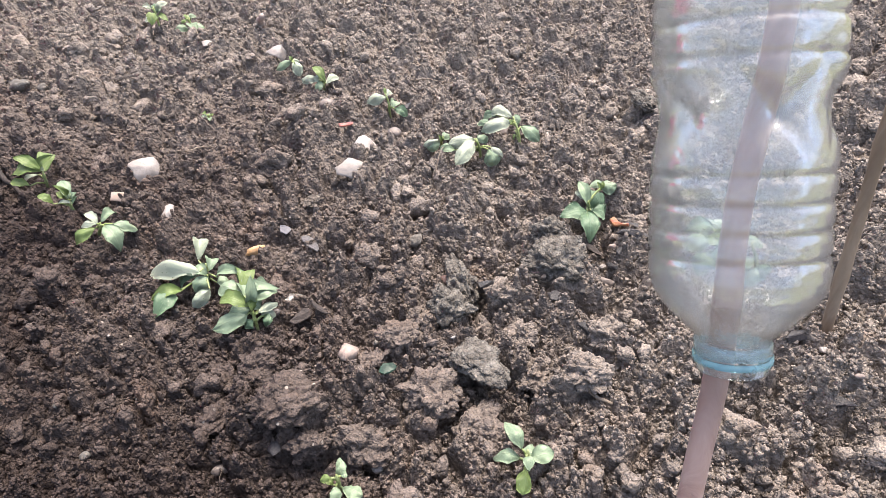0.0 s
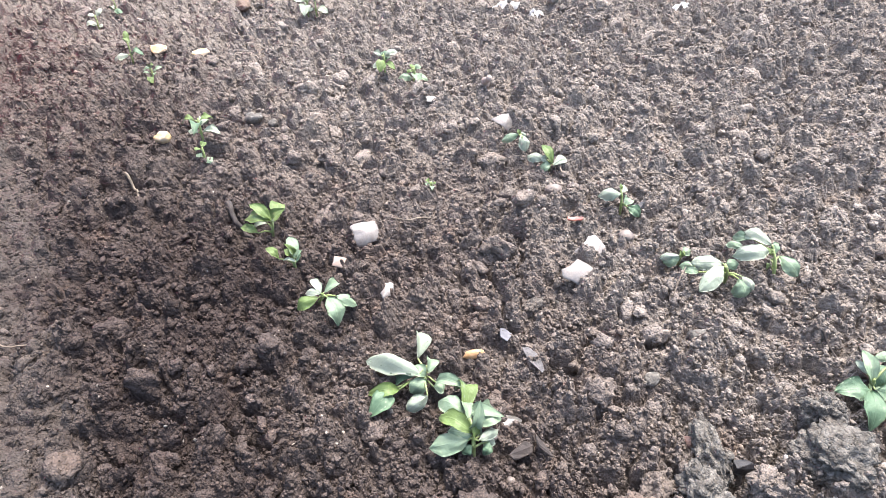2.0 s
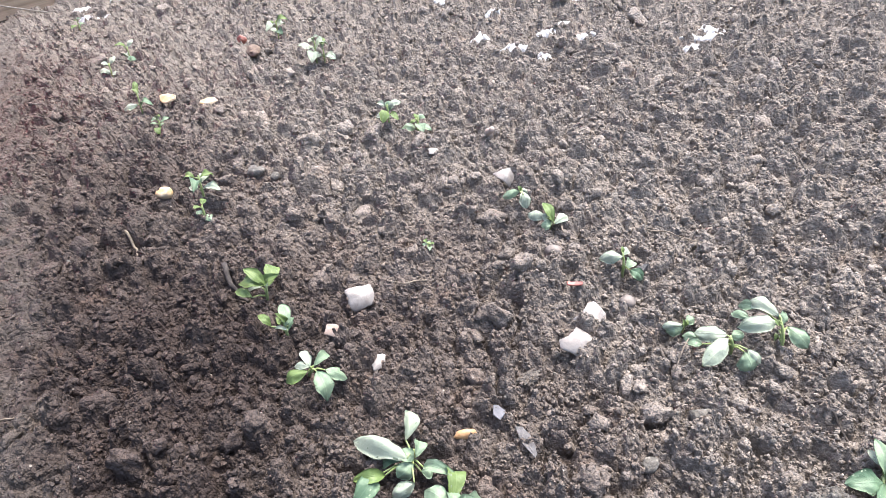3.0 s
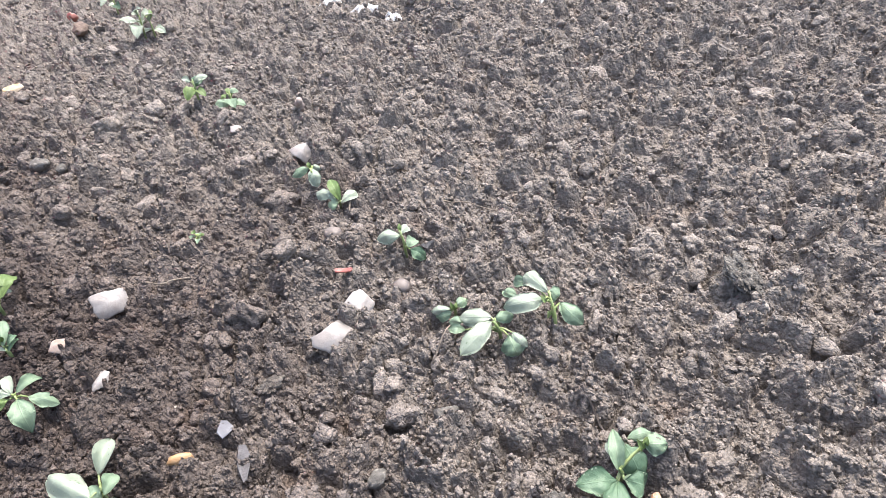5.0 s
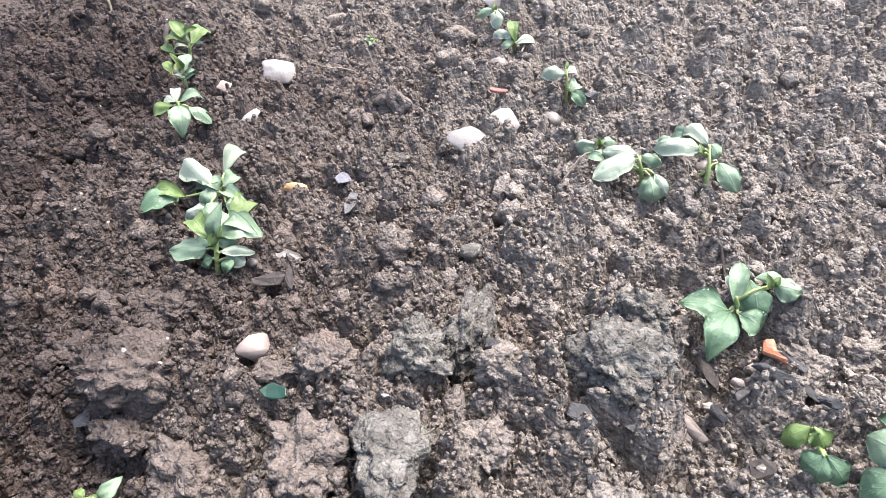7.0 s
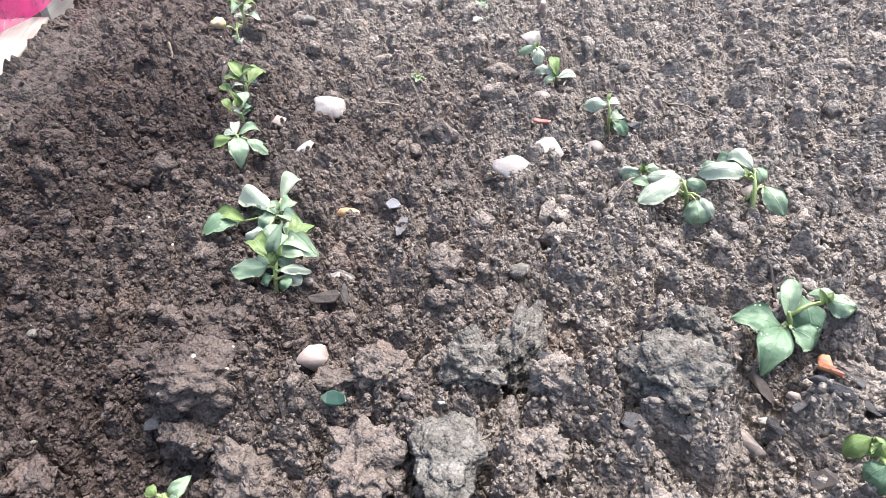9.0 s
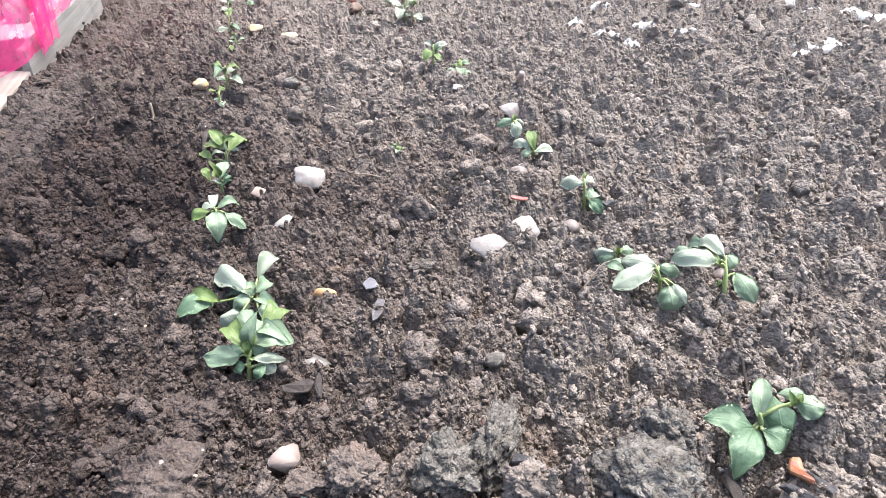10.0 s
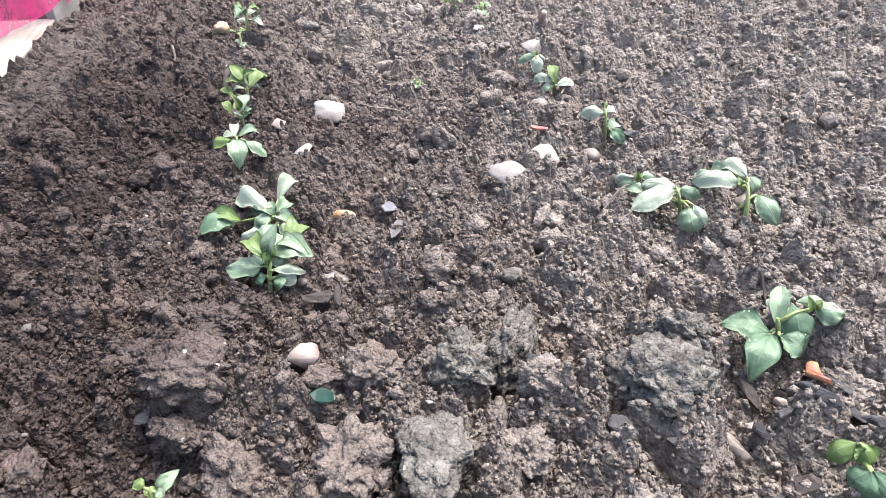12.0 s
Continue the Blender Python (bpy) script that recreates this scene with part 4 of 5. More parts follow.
def twig(name, points, radius, material, label, category, knots=0):
    """A bent stick through points given as x, y and height over the soil."""
    pts = []
    for (x, y, h), (x2, y2, h2) in zip(points, points[1:]):
        for k in range(5):
            f = k / 5
            pts.append((x + (x2 - x) * f, y + (y2 - y) * f, h + (h2 - h) * f))
    pts.append(points[-1])
    shown = []
    for k, (x, y, h) in enumerate(pts):
        j = 0.6 * radius
        shown.append((x + j * noise.noise(Vector((k * 0.7, 1, x))), y + j * noise.noise(Vector((k * 0.7, 5, y))), ground_z(x, y, 0.01) + h + radius * 0.5))
    bm = bmesh.new()
    tube(bm, shown, [radius * (1 - 0.45 * k / len(pts)) * (1.25 if knots and k % knots == 0 else 1) for k in range(len(pts))], 7)
    return tagged(mesh_object(name, bm, material), label, category)


def scraps():
    white = "crushed white eggshell piece lying on the soil"
    eggshell((-0.483, 1.077), 0.046, 0.010, white, 35, 50, 1, lift=0.015)
    eggshell((-0.110, 1.120), 0.040, 0.016, white, 70, 48, 2, lift=-0.002)
    eggshell((-0.118, 1.066), 0.042, 0.012, white, 42, 42, 3, long=1.4)
    eggshell((-0.337, 1.462), 0.040, 0.014, white, 40, 50, 4, lift=0.014)
    eggshell((-0.488, 0.979), 0.027, 0.012, "broken brown and white eggshell on the soil", 40, 35, 5, EGG_IN)
    eggshell((-0.392, 0.935), 0.019, 0.012, "small crumpled pale shell fragment on soil", 90, 35, 6, long=1.6)
    eggshell((-0.530, 1.562), 0.028, 0.006, white, 40, 25, 7, long=1.5)
    angular("flint", (-0.071, 0.650), (0.019, 0.025, 0.017), FLINT, "pale pink angular stone half buried in soil", "stone", 50, 0.26, 5)
    stone("carrot_end", (-0.240, 0.866), (0.0165, 0.0062, 0.0058), CARROT, "orange-tan carrot end lying on dark soil", "vegetable scrap", 30, 0.3, 3, -0.3, 4)
    shard("slate_shard", (-0.209, 0.913), (0.031, 0.021, 0.003), BLUE_SLATE, "smooth blue-grey stone shard on dark soil", "shard", 100, (14, 12), 5, 0.007)
    shard("slate_shard", (-0.159, 0.870), (0.064, 0.019, 0.003), SLATE, "rough grey slate shard lying on dark soil", "shard", 130, (-8, 14), 6, 0.008)
    shard("peel", (-0.154, 1.177), (0.030, 0.010, 0.005), CHILLI, "curled bright red vegetable peel on soil", "vegetable scrap", 10, (0, 0), 7, 0.008, 0.3)
    shard("red_peel", (0.282, 0.903), (0.046, 0.020, 0.009), TOMATO, "orange-red tomato piece beside a bean plant", "vegetable scrap", 120, (10, 20), 8, 0.006, 0.4)
    shard("brick_crumb", (0.246, 0.942), (0.034, 0.010, 0.008), BRICK_BIT, "dull red brick fragment behind a bean plant", "brick fragment", 140, (0, 0), 9, 0.004)
    stone("brick_crumb", (0.040, 0.800), (0.011, 0.009, 0.010), BRICK_BIT, "small orange brick fragment on soil", "brick fragment", 0, 0.3, 3, 0.1, 9, 0.8)
    stone("rock", (0.190, 0.803), (0.044, 0.038, 0.028), DRY_CLOD, "big pale crumbly mortar lump in the soil", "rock", 20, 0.4, 4, 0.42, 11, 0.5)
    stone("rock", (0.180, 0.862), (0.022, 0.022, 0.020), DRY_CLOD, "pale crumbly mortar lump in the soil", "rock", 20, 0.45, 4, 0.3, 12, 0.5)
    stone("rock", (0.063, 0.775), (0.021, 0.046, 0.032), DRY_CLOD, "upright ragged pale lump of hard earth", "rock", 12, 0.5, 4, 0.25, 13, 0.5)
    stone("rock", (0.052, 0.722), (0.026, 0.026, 0.022), DRY_CLOD, "rounded pale lump of hard earth", "rock", 0, 0.4, 4, 0.3, 14, 0.5)
    stone("flat_stone", (0.085, 0.648), (0.033, 0.043, 0.026), DRY_CLOD, "flat weathered grey stone set in the soil", "stone", 25, 0.25, 5, 0.22, 41, 0.9)
    for k, (x, y, a, b, c, turn) in enumerate((
        (-0.006, 0.675, 0.024, 0.020, 0.017, 30), (0.034, 0.608, 0.030, 0.026, 0.024, 10), (0.112, 0.742, 0.018, 0.015, 0.015, 40), (-0.115, 0.575, 0.046, 0.028, 0.024, 35),
        (-0.036, 0.642, 0.020, 0.016, 0.012, 60), (-0.093, 0.545, 0.022, 0.016, 0.015, 20), (-0.035, 0.552, 0.032, 0.022, 0.018, 0), (0.135, 0.690, 0.020, 0.018, 0.014, 70),
        (-0.170, 0.640, 0.026, 0.018, 0.013, 50), (0.150, 0.640, 0.024, 0.020, 0.016, 15), (0.008, 0.735, 0.022, 0.016, 0.013, 80), (0.240, 0.690, 0.024, 0.018, 0.015, 25),
        (0.085, 0.570, 0.028, 0.022, 0.018, 65), (0.200, 0.610, 0.026, 0.020, 0.016, 5), (-0.205, 0.580, 0.024, 0.018, 0.013, 33), (0.310, 0.930, 0.022, 0.018, 0.014, 12), (0.345, 0.985, 0.024, 0.016, 0.013, 48),
    )):
        stone("earth_clod", (x, y), (a, b, c), CLOD, "big crumbly clod of brown dug earth", "clod", turn, 0.45, 5, 0.30, 140 + k, 0.5, "big clods at the near end of the bed")
    stone("pebble", (-0.189, 0.523), (0.010, 0.006, 0.006), PEBBLE, "small pale tan stone in dark soil", "pebble", 20, 0.15, 3, 0.2, 160)
    stone("pebble", (-0.337, 0.530), (0.006, 0.005, 0.004), STONE, "small cream stone in dark soil", "pebble", 20, 0.15, 3, 0.2, 161)
    stone("pebble", (-0.184, 0.747), (0.007, 0.005, 0.005), PEBBLE, "smooth tan pebble beside a bean plant", "pebble", 20, 0.15, 3, 0.2, 162)
    stone("rock", (0.388, 1.266), (0.016, 0.040, 0.013), DRY_CLOD, "long pale dry clod of earth", "clod", 15, 0.4, 4, 0.3, 20, 0.4)
    stone("rock", (0.047, 0.978), (0.018, 0.016, 0.012), STONE, "small grey stone in the soil", "stone", 0, 0.2, 3, 0.3, 21, 0.8)
    stone("rock", (-0.010, 0.888), (0.020, 0.014, 0.012), STONE, "small brownish stone in the soil", "stone", 40, 0.2, 3, 0.3, 22, 0.7)
    stone("rock", (0.244, 0.812), (0.026, 0.013, 0.012), PEBBLE, "tan and brown broken stone", "stone", 160, 0.3, 3, 0.3, 24, 0.8)
    stone("rock", (0.291, 0.882), (0.005, 0.009, 0.006), FLINT, "small cream-coloured stone beside red peel", "stone", 20, 0.2, 3, 0.2, 25, 0.9)
    stone("rock", (-0.915, 1.42), (0.024, 0.018, 0.014), STONE, "pale rounded stone in dark soil", "stone", 0, 0.3, 3, 0.3, 26, 0.5)
    stone("rock", (-0.870, 1.425), (0.012, 0.012, 0.010), STONE, "pale small stone in dark soil", "stone", 0, 0.3, 3, 0.3, 27, 0.5)
    stone("pebble", (-0.137, 0.932), (0.010, 0.008, 0.006), PEBBLE, "smooth pale oval pebble on dark soil", "pebble", 20, 0.1, 3, 0.2, 28)
    stone("pebble", (-0.205, 1.262), (0.015, 0.012, 0.010), PEBBLE, "smooth brown round pebble on soil", "pebble", 0, 0.12, 3, 0.15, 29)
    stone("pebble", (-0.070, 1.18), (0.013, 0.011, 0.009), PEBBLE, "smooth brown pebble on soil", "pebble", 0, 0.15, 3, 0.2, 30)
    stone("pebble", (0.130, 1.225), (0.014, 0.010, 0.008), PEBBLE, "smooth brown pebble on soil", "pebble", 60, 0.15, 3, 0.2, 31)
    stone("pebble", (-0.185, 0.985), (0.016, 0.010, 0.008), EARTH_STONE, "small pale shell-like stone on soil", "stone", 60, 0.25, 3, 0.2, 32, 0.5)
    stone("pebble", (-0.150, 0.700), (0.005, 0.006, 0.005), PEBBLE, "smooth tan pebble beside a bean plant", "pebble", 60, 0.15, 3, 0.2, 33)
    eggshell((-0.168, 0.779), 0.027, 0.016, "crumpled clear plastic scrap on the soil", 50, 30, 34, CLEAR_SCRAP, 0.002, "plastic_scrap", 1.5)
    shard("bark", (-0.146, 0.735), (0.044, 0.020, 0.005), BARK, "curved dark piece of bark on the soil", "bark", 60, (10, 0), 35, 0.006, 0.5)
    shard("bark", (-0.120, 0.738), (0.038, 0.011, 0.005), BARK, "curved dark piece of bark on the soil", "bark", 140, (30, 0), 36, 0.010, 0.5)
    shard("leaf_scrap", (-0.018, 0.628), (0.020, 0.014, 0.003), GREEN_SCRAP, "dark green plastic scrap half under a clod", "plastic scrap", 20, (30, 10), 37, 0.010, 0.4)
    coal = "black charcoal piece with a flat face"
    for k, (x, y, l, w, h, turn) in enumerate((
        (0.091, 0.771, 0.034, 0.024, 0.026, 15), (0.181, 0.744, 0.042, 0.022, 0.010, -5), (0.216, 0.702, 0.050, 0.016, 0.010, 125),
        (-0.128, 0.535, 0.026, 0.022, 0.010, 120), (0.243, 0.868, 0.048, 0.018, 0.010, 140), (0.290, 0.862, 0.050, 0.018, 0.012, 5),
        (0.318, 0.880, 0.040, 0.016, 0.012, 130), (0.263, 0.826, 0.034, 0.020, 0.010, 110), (-0.055, 1.268, 0.040, 0.024, 0.008, 40),
        (0.305, 0.784, 0.032, 0.022, 0.012, 20), (0.336, 0.858, 0.045, 0.012, 0.010, 10), (0.300, 0.905, 0.038, 0.016, 0.010, 160),
        (0.276, 0.842, 0.030, 0.015, 0.010, 60), (0.335, 0.742, 0.034, 0.022, 0.012, 30), (0.365, 0.735, 0.034, 0.020, 0.012, 100), (0.215, 0.762, 0.020, 0.014, 0.010, 60),
        (0.447, 0.678, 0.040, 0.020, 0.012, 20), (0.440, 0.640, 0.030, 0.026, 0.010, 0), (0.462, 0.590, 0.040, 0.018, 0.008, -10), (0.470, 0.640, 0.036, 0.016, 0.012, 60),
    )):
        angular("charcoal", (x, y), (l * 0.42, w * 0.42, h * 0.5), COAL if k % 5 != 4 else BARK, coal, "charcoal", turn, 0.10 if k else -0.1, 50 + k, "charcoal pieces by the bean row", (16 - k % 7 * 5, 10 - k % 5 * 5))
    for k, (x, y, s) in enumerate(((0.268, 0.855, 0.008), (0.255, 0.842, 0.007), (0.205, 0.815, 0.006), (0.118, 0.690, 0.004), (0.055, 0.672, 0.004), (0.135, 0.785, 0.005), (0.350, 0.748, 0.006), (0.352, 0.735, 0.005), (0.470, 0.66, 0.008), (0.480, 0.61, 0.007), (-0.02, 0.53, 0.010))):
        stone("chip", (x, y), (s, s * 0.8, s * 0.6), EGG if k % 3 else FLINT, "tiny white chip of shell or stone", "chip", k * 40, 0.25, 2, 0.1, 60 + k, 0.8)
    shard("onion_peel", (-1.395, 1.715), (0.060, 0.045, 0.010), ONION, "curled golden onion peel beside a bean plant", "onion peel", 20, (15, 0), 80, 0.012, 0.5)
    shard("onion_peel", (-1.285, 1.745), (0.055, 0.040, 0.010), ONION, "cream onion slice lying on the soil", "onion peel", 60, (15, 0), 81, 0.010, 0.4)
    stone("onion", (-1.045, 1.27), (0.018, 0.014, 0.013), ONION, "pale golden onion end beside a bean plant", "onion", 10, 0.35, 3, 0.1, 82)
    stone("corn_cob", (-1.385, 2.14), (0.040, 0.022, 0.018), SCRAP_MIX, "rough brown lump like a dried cob", "vegetable scrap", 120, 0.3, 4, 0.2, 83)
    stone("red_scrap", (-1.50, 2.24), (0.018, 0.010, 0.014), CHILLI, "small pinkish red scrap on soil", "vegetable scrap", 0, 0.3, 3, 0.1, 84)
    for pts, rad, mat, label, cat in (
        (((-0.755, 1.075, 0.004), (-0.725, 1.045, 0.010), (-0.69, 1.035, 0.006)), 0.0055, BARK, "thick weathered grey branch piece in soil", "branch"),
        (((-1.035, 1.135, 0.003), (-1.0, 1.115, 0.012), (-0.975, 1.09, 0.003)), 0.003, TWIG, "thin pale twig on dark soil", "twig"),
        (((0.009, 1.052, 0.004), (0.023, 1.098, 0.012)), 0.0012, TWIG, "thin pale twig by the bean plants", "twig"),
        (((0.17, 1.065, -0.004), (0.205, 1.022, -0.001), (0.226, 0.990, -0.003)), 0.0026, BARK, "dull brown stick sunk in the soil", "stick"),
        (((0.062, 0.640, 0.016), (0.085, 0.652, 0.020), (0.104, 0.668, 0.016)), 0.0011, TWIG, "thin pale twig on a flat stone", "twig"),
        (((-0.07, 1.395, 0.004), (-0.02, 1.40, 0.014), (0.03, 1.385, 0.004)), 0.0014, TWIG, "thin brown root lying on the soil", "root"),
        (((-0.44, 1.66, 0.002), (-0.42, 1.63, 0.030)), 0.010, FLINT, "short pale stub standing in the soil", "stub"),
        (((-0.95, 0.70, 0.002), (-0.90, 0.70, 0.008), (-0.86, 0.72, 0.002)), 0.002, TWIG, "thin pale twig on trodden mud", "twig"),
        (((-0.16, 0.56, 0.003), (-0.13, 0.565, 0.010)), 0.0014, TWIG, "thin straw on the soil", "straw"),
        (((-0.40, 1.15, 0.004), (-0.43, 1.12, 0.014), (-0.47, 1.125, 0.004)), 0.0014, TWIG, "thin curled root on the soil", "root"),
        (((-0.21, 1.35, 0.002), (-0.20, 1.32, 0.014)), 0.002, TWIG, "thin reddish root in the soil", "root"),
        (((0.18, 0.64, 0.003), (0.19, 0.60, 0.004), (0.225, 0.58, 0.003)), 0.003, TWIG, "thin brown stick on the soil", "stick"),
    ):
        twig(cat, pts, rad, mat, label, cat)


scraps()


def fibres():
    """Thin pale roots and straws that stick out of the soil, in one mesh."""
    rng = random.Random(21)
    bm = bmesh.new()
    for k in range(160):
        r, a = 0.42 * (3.0 / 0.42) ** rng.random(), radians(rng.uniform(-50, 85))
        x, y = 0.15 - math.sin(a) * r, 0.1 + math.cos(a) * r
        if not 0.1 < NX * x + NY * y < 2.6 or (x > 0.15 and r < 1.1):
            continue
        long, way, rad = rng.uniform(0.010, 0.035) * max(0.8, r**0.5), rng.random() * 6.283, 0.00022 * max(1.0, r) * rng.uniform(0.8, 1.8)
        pts, z = [], float(height(x, y)[0])
        for j in range(9):
            f = j / 8
            way += rng.uniform(-0.22, 0.22)
            pts.append((x + math.cos(way) * long * f, y + math.sin(way) * long * f, z + 0.003 + rng.uniform(0.3, 1.0) * long * 0.16 * math.sin(math.pi * f)))
        tube(bm, pts, [rad] * 8 + [rad * 0.5], 4)
    tagged(mesh_object("root_fibres", bm, FIBRE), "thin pale roots and straws in the soil", "roots", kind="stuff")


fibres()


# ---- canes and the upturned bottle ----
def bottle_on_cane():
    up = Vector((0.101, 0.452, 0.886)).normalized()
    foot = Vector((0.1943, 0.3411, 0.3724)) - up * 0.49
    cane = empty("garden_cane", Matrix.Translation(foot), "thick reddish-brown cane stuck upright in the soil", "garden cane")
    bm = bmesh.new()
    pts, radii = [], []
    for k in range(31):
        h = 0.70 * k / 30
        pts.append((up * h + Vector((0.0015 * math.sin(k), 0.0012 * math.cos(k * 1.3), 0)))[:])
        radii.append(0.0052 * (1.10 if k % 9 == 4 else 1.0))
    tube(bm, pts, radii, 16)
    part("stalk", bm, CANE, cane)
    axis = Vector((-0.015, 0.483, 0.875)).normalized()
    turn = axis.to_track_quat("Z", "Y").to_matrix().to_4x4()
    bottle = empty("plastic_bottle", Matrix.Translation((0.2005, 0.3429, 0.3767)) @ turn @ Matrix.Diagonal((0.81, 0.81, 0.85, 1)), "clear ribbed plastic bottle upturned over a cane", "bottle")

    def lathe(profile, sides=96):
        bm = bmesh.new()
        rings = [[bm.verts.new((r * math.cos(2 * math.pi * k / sides), r * math.sin(2 * math.pi * k / sides), z)) for k in range(sides)] for z, r in profile]
        for a, b in zip(rings, rings[1:]):
            for k in range(sides):
                bm.faces.new((a[k], a[(k + 1) % sides], b[(k + 1) % sides], b[k]))
        return bm, rings

    outer = []
    for k in range(201):
        z = 0.006 + 0.222 * k / 200
        if z < 0.036:
            f = (z - 0.006) / 0.030
            r = 0.0165 + 0.0245 * math.sin(f * math.pi / 2) ** 1.15
        else:
            r = 0.0415
            r -= 0.0058 * math.exp(-(((z - 0.103) / 0.012) ** 2))
            if 0.038 < z < 0.088:
                r -= 0.0013 * math.exp(-((((z - 0.04) % 0.0112 - 0.0056) / 0.0015) ** 2))
            if 0.120 < z < 0.205:
                r -= 0.0013 * math.exp(-((((z - 0.13) % 0.0135 - 0.0068) / 0.0016) ** 2))
        if z > 0.215:
            r -= 0.010 * ((z - 0.215) / 0.013) ** 2
        outer.append((z * 1.1, r))
    profile = outer + [(0.248, 0.018), (0.243, 0.010), (0.242, 0.0015)]
    inner = [(z if z < 0.236 else z - 0.0006, max(r - 0.0006, 0.001)) for z, r in reversed(profile)]
    bm, rings = lathe(profile + inner)
    for ring in rings:
        for v in ring:
            a, z = math.atan2(v.co.y, v.co.x), v.co.z
            mid = math.exp(-(((z - 0.118) / 0.020) ** 2))
            cross = abs(math.sin(3 * a + 70 * z)) ** 0.5 + abs(math.sin(3 * a - 70 * z)) ** 0.5 - 1.3
            dent = noise.noise(Vector((v.co.x * 30, v.co.y * 30, z * 22)))
            v.co.xy *= 1 + 0.10 * mid * cross + (0.022 * dent if z > 0.045 else 0.0)
    for k in range(96):
        n = (k + 1) % 96
        bm.faces.new((rings[-1][k], rings[-1][n], rings[0][n], rings[0][k]))
    bmesh.ops.recalc_face_normals(bm, faces=bm.faces[:])
    part("body", bm, PET, bottle, "clear ribbed bottle wall")
    bm, rings = lathe([(0.0066, 0.0165), (0.003, 0.0172), (-0.003, 0.0172), (-0.0045, 0.0180), (-0.0060, 0.0180), (-0.0075, 0.0172), (-0.0085, 0.0172), (-0.0085, 0.0160), (0.0066, 0.0158)])
    for k in range(96):
        n = (k + 1) % 96
        bm.faces.new((rings[-1][k], rings[-1][n], rings[0][n], rings[0][k]))
    bmesh.ops.recalc_face_normals(bm, faces=bm.faces[:])
    part("neck", bm, PET, bottle, "clear threaded neck")
    for name, z0, z1, r in (("collar", 0.0002, 0.0062, 0.0186), ("safety_ring", -0.0040, -0.0008, 0.0192)):
        bm, rings = lathe([(z0, r - 0.0016), (z0, r), (z1, r), (z1, r - 0.0016)])
        for k in range(96):
            n = (k + 1) % 96
            bm.faces.new((rings[-1][k], rings[-1][n], rings[0][n], rings[0][k]))
        bmesh.ops.recalc_face_normals(bm, faces=bm.faces[:])
        part(name, bm, CYAN if name == "safety_ring" else PALE_BLUE, bottle, "bright cyan ring" if name == "safety_ring" else "translucent pale blue collar")


bottle_on_cane()


def thin_cane():
    cane = empty("garden_cane", Matrix.Translation((0.491, 0.693, -0.05)), "thin weathered bamboo cane stuck in the soil", "garden cane")
    bm = bmesh.new()
    pts = [(0.012 * h, 0.2 * h, h) for h in [0.03 * k for k in range(24)]]
    tube(bm, pts, [0.0065 * (1.22 if k % 5 == 4 else 1) for k in range(24)], 12)
    part("stalk", bm, CANE_OLD, cane)


thin_cane()


# ---- snow left in the hollows ----
def snow_patch(place, long, wide, turn, seed):
    """Thin old snow lying in the hollows; the higher clods stand out of it."""
    x, y = place
    c, s = math.cos(radians(turn)), math.sin(radians(turn))
    rings, spokes = 11, 44
    spots = [(0.0, 0.0, 0.0)]
    for i in range(1, rings + 1):
        for k in range(spokes):
            a = 2 * math.pi * k / spokes
            w = Vector((math.cos(a) * 1.2 + seed * 4.1, math.sin(a) * 1.2 + seed * 1.7, 0))
            out = i / rings * (1 + 0.85 * noise.noise(w * 1.1) + 0.5 * noise.noise(w * 2.9))
            px, py = 0.40 * long * out * math.cos(a), 0.46 * wide * out * math.sin(a)
            spots.append((c * px - s * py, s * px + c * py, i / rings))
    pts = np.array(spots)
    low = np.zeros(len(pts))
    for dx, dy in ((0, 0), (0.02, 0), (-0.02, 0), (0, 0.02), (0, -0.02)):
        low += height(x + pts[:, 0] + dx, y + pts[:, 1] + dy) / 5
    z = low + 0.010 * (1 - pts[:, 2] ** 3) - 0.006 * pts[:, 2] ** 4 + 0.004
    bm = bmesh.new()
    base = float(z[0])
    top = [bm.verts.new((p[0], p[1], h - base)) for p, h in zip(pts, z)]
    deep = [bm.verts.new((p[0], p[1], h - base - 0.02)) for p, h in zip(pts, z)]
    for row, flip in ((top, False), (deep, True)):
        for i in range(rings):
            for k in range(spokes):
                n = (k + 1) % spokes
                a, b = 1 + (i - 1) * spokes, 1 + i * spokes
                q = (row[0], row[1 + k], row[1 + n]) if i == 0 else (row[a + k], row[b + k], row[b + n], row[a + n])
                bm.faces.new(q[::-1] if flip else q)
    edge = 1 + (rings - 1) * spokes
    for k in range(spokes):
        n = (k + 1) % spokes
        bm.faces.new((top[edge + k], deep[edge + k], deep[edge + n], top[edge + n]))
    ob = mesh_object("snow_patch", bm, SNOW)
    ob.location = (x, y, base)
    tagged(ob, "patch of old white snow between the clods", "snow", "snow patches on the bed")


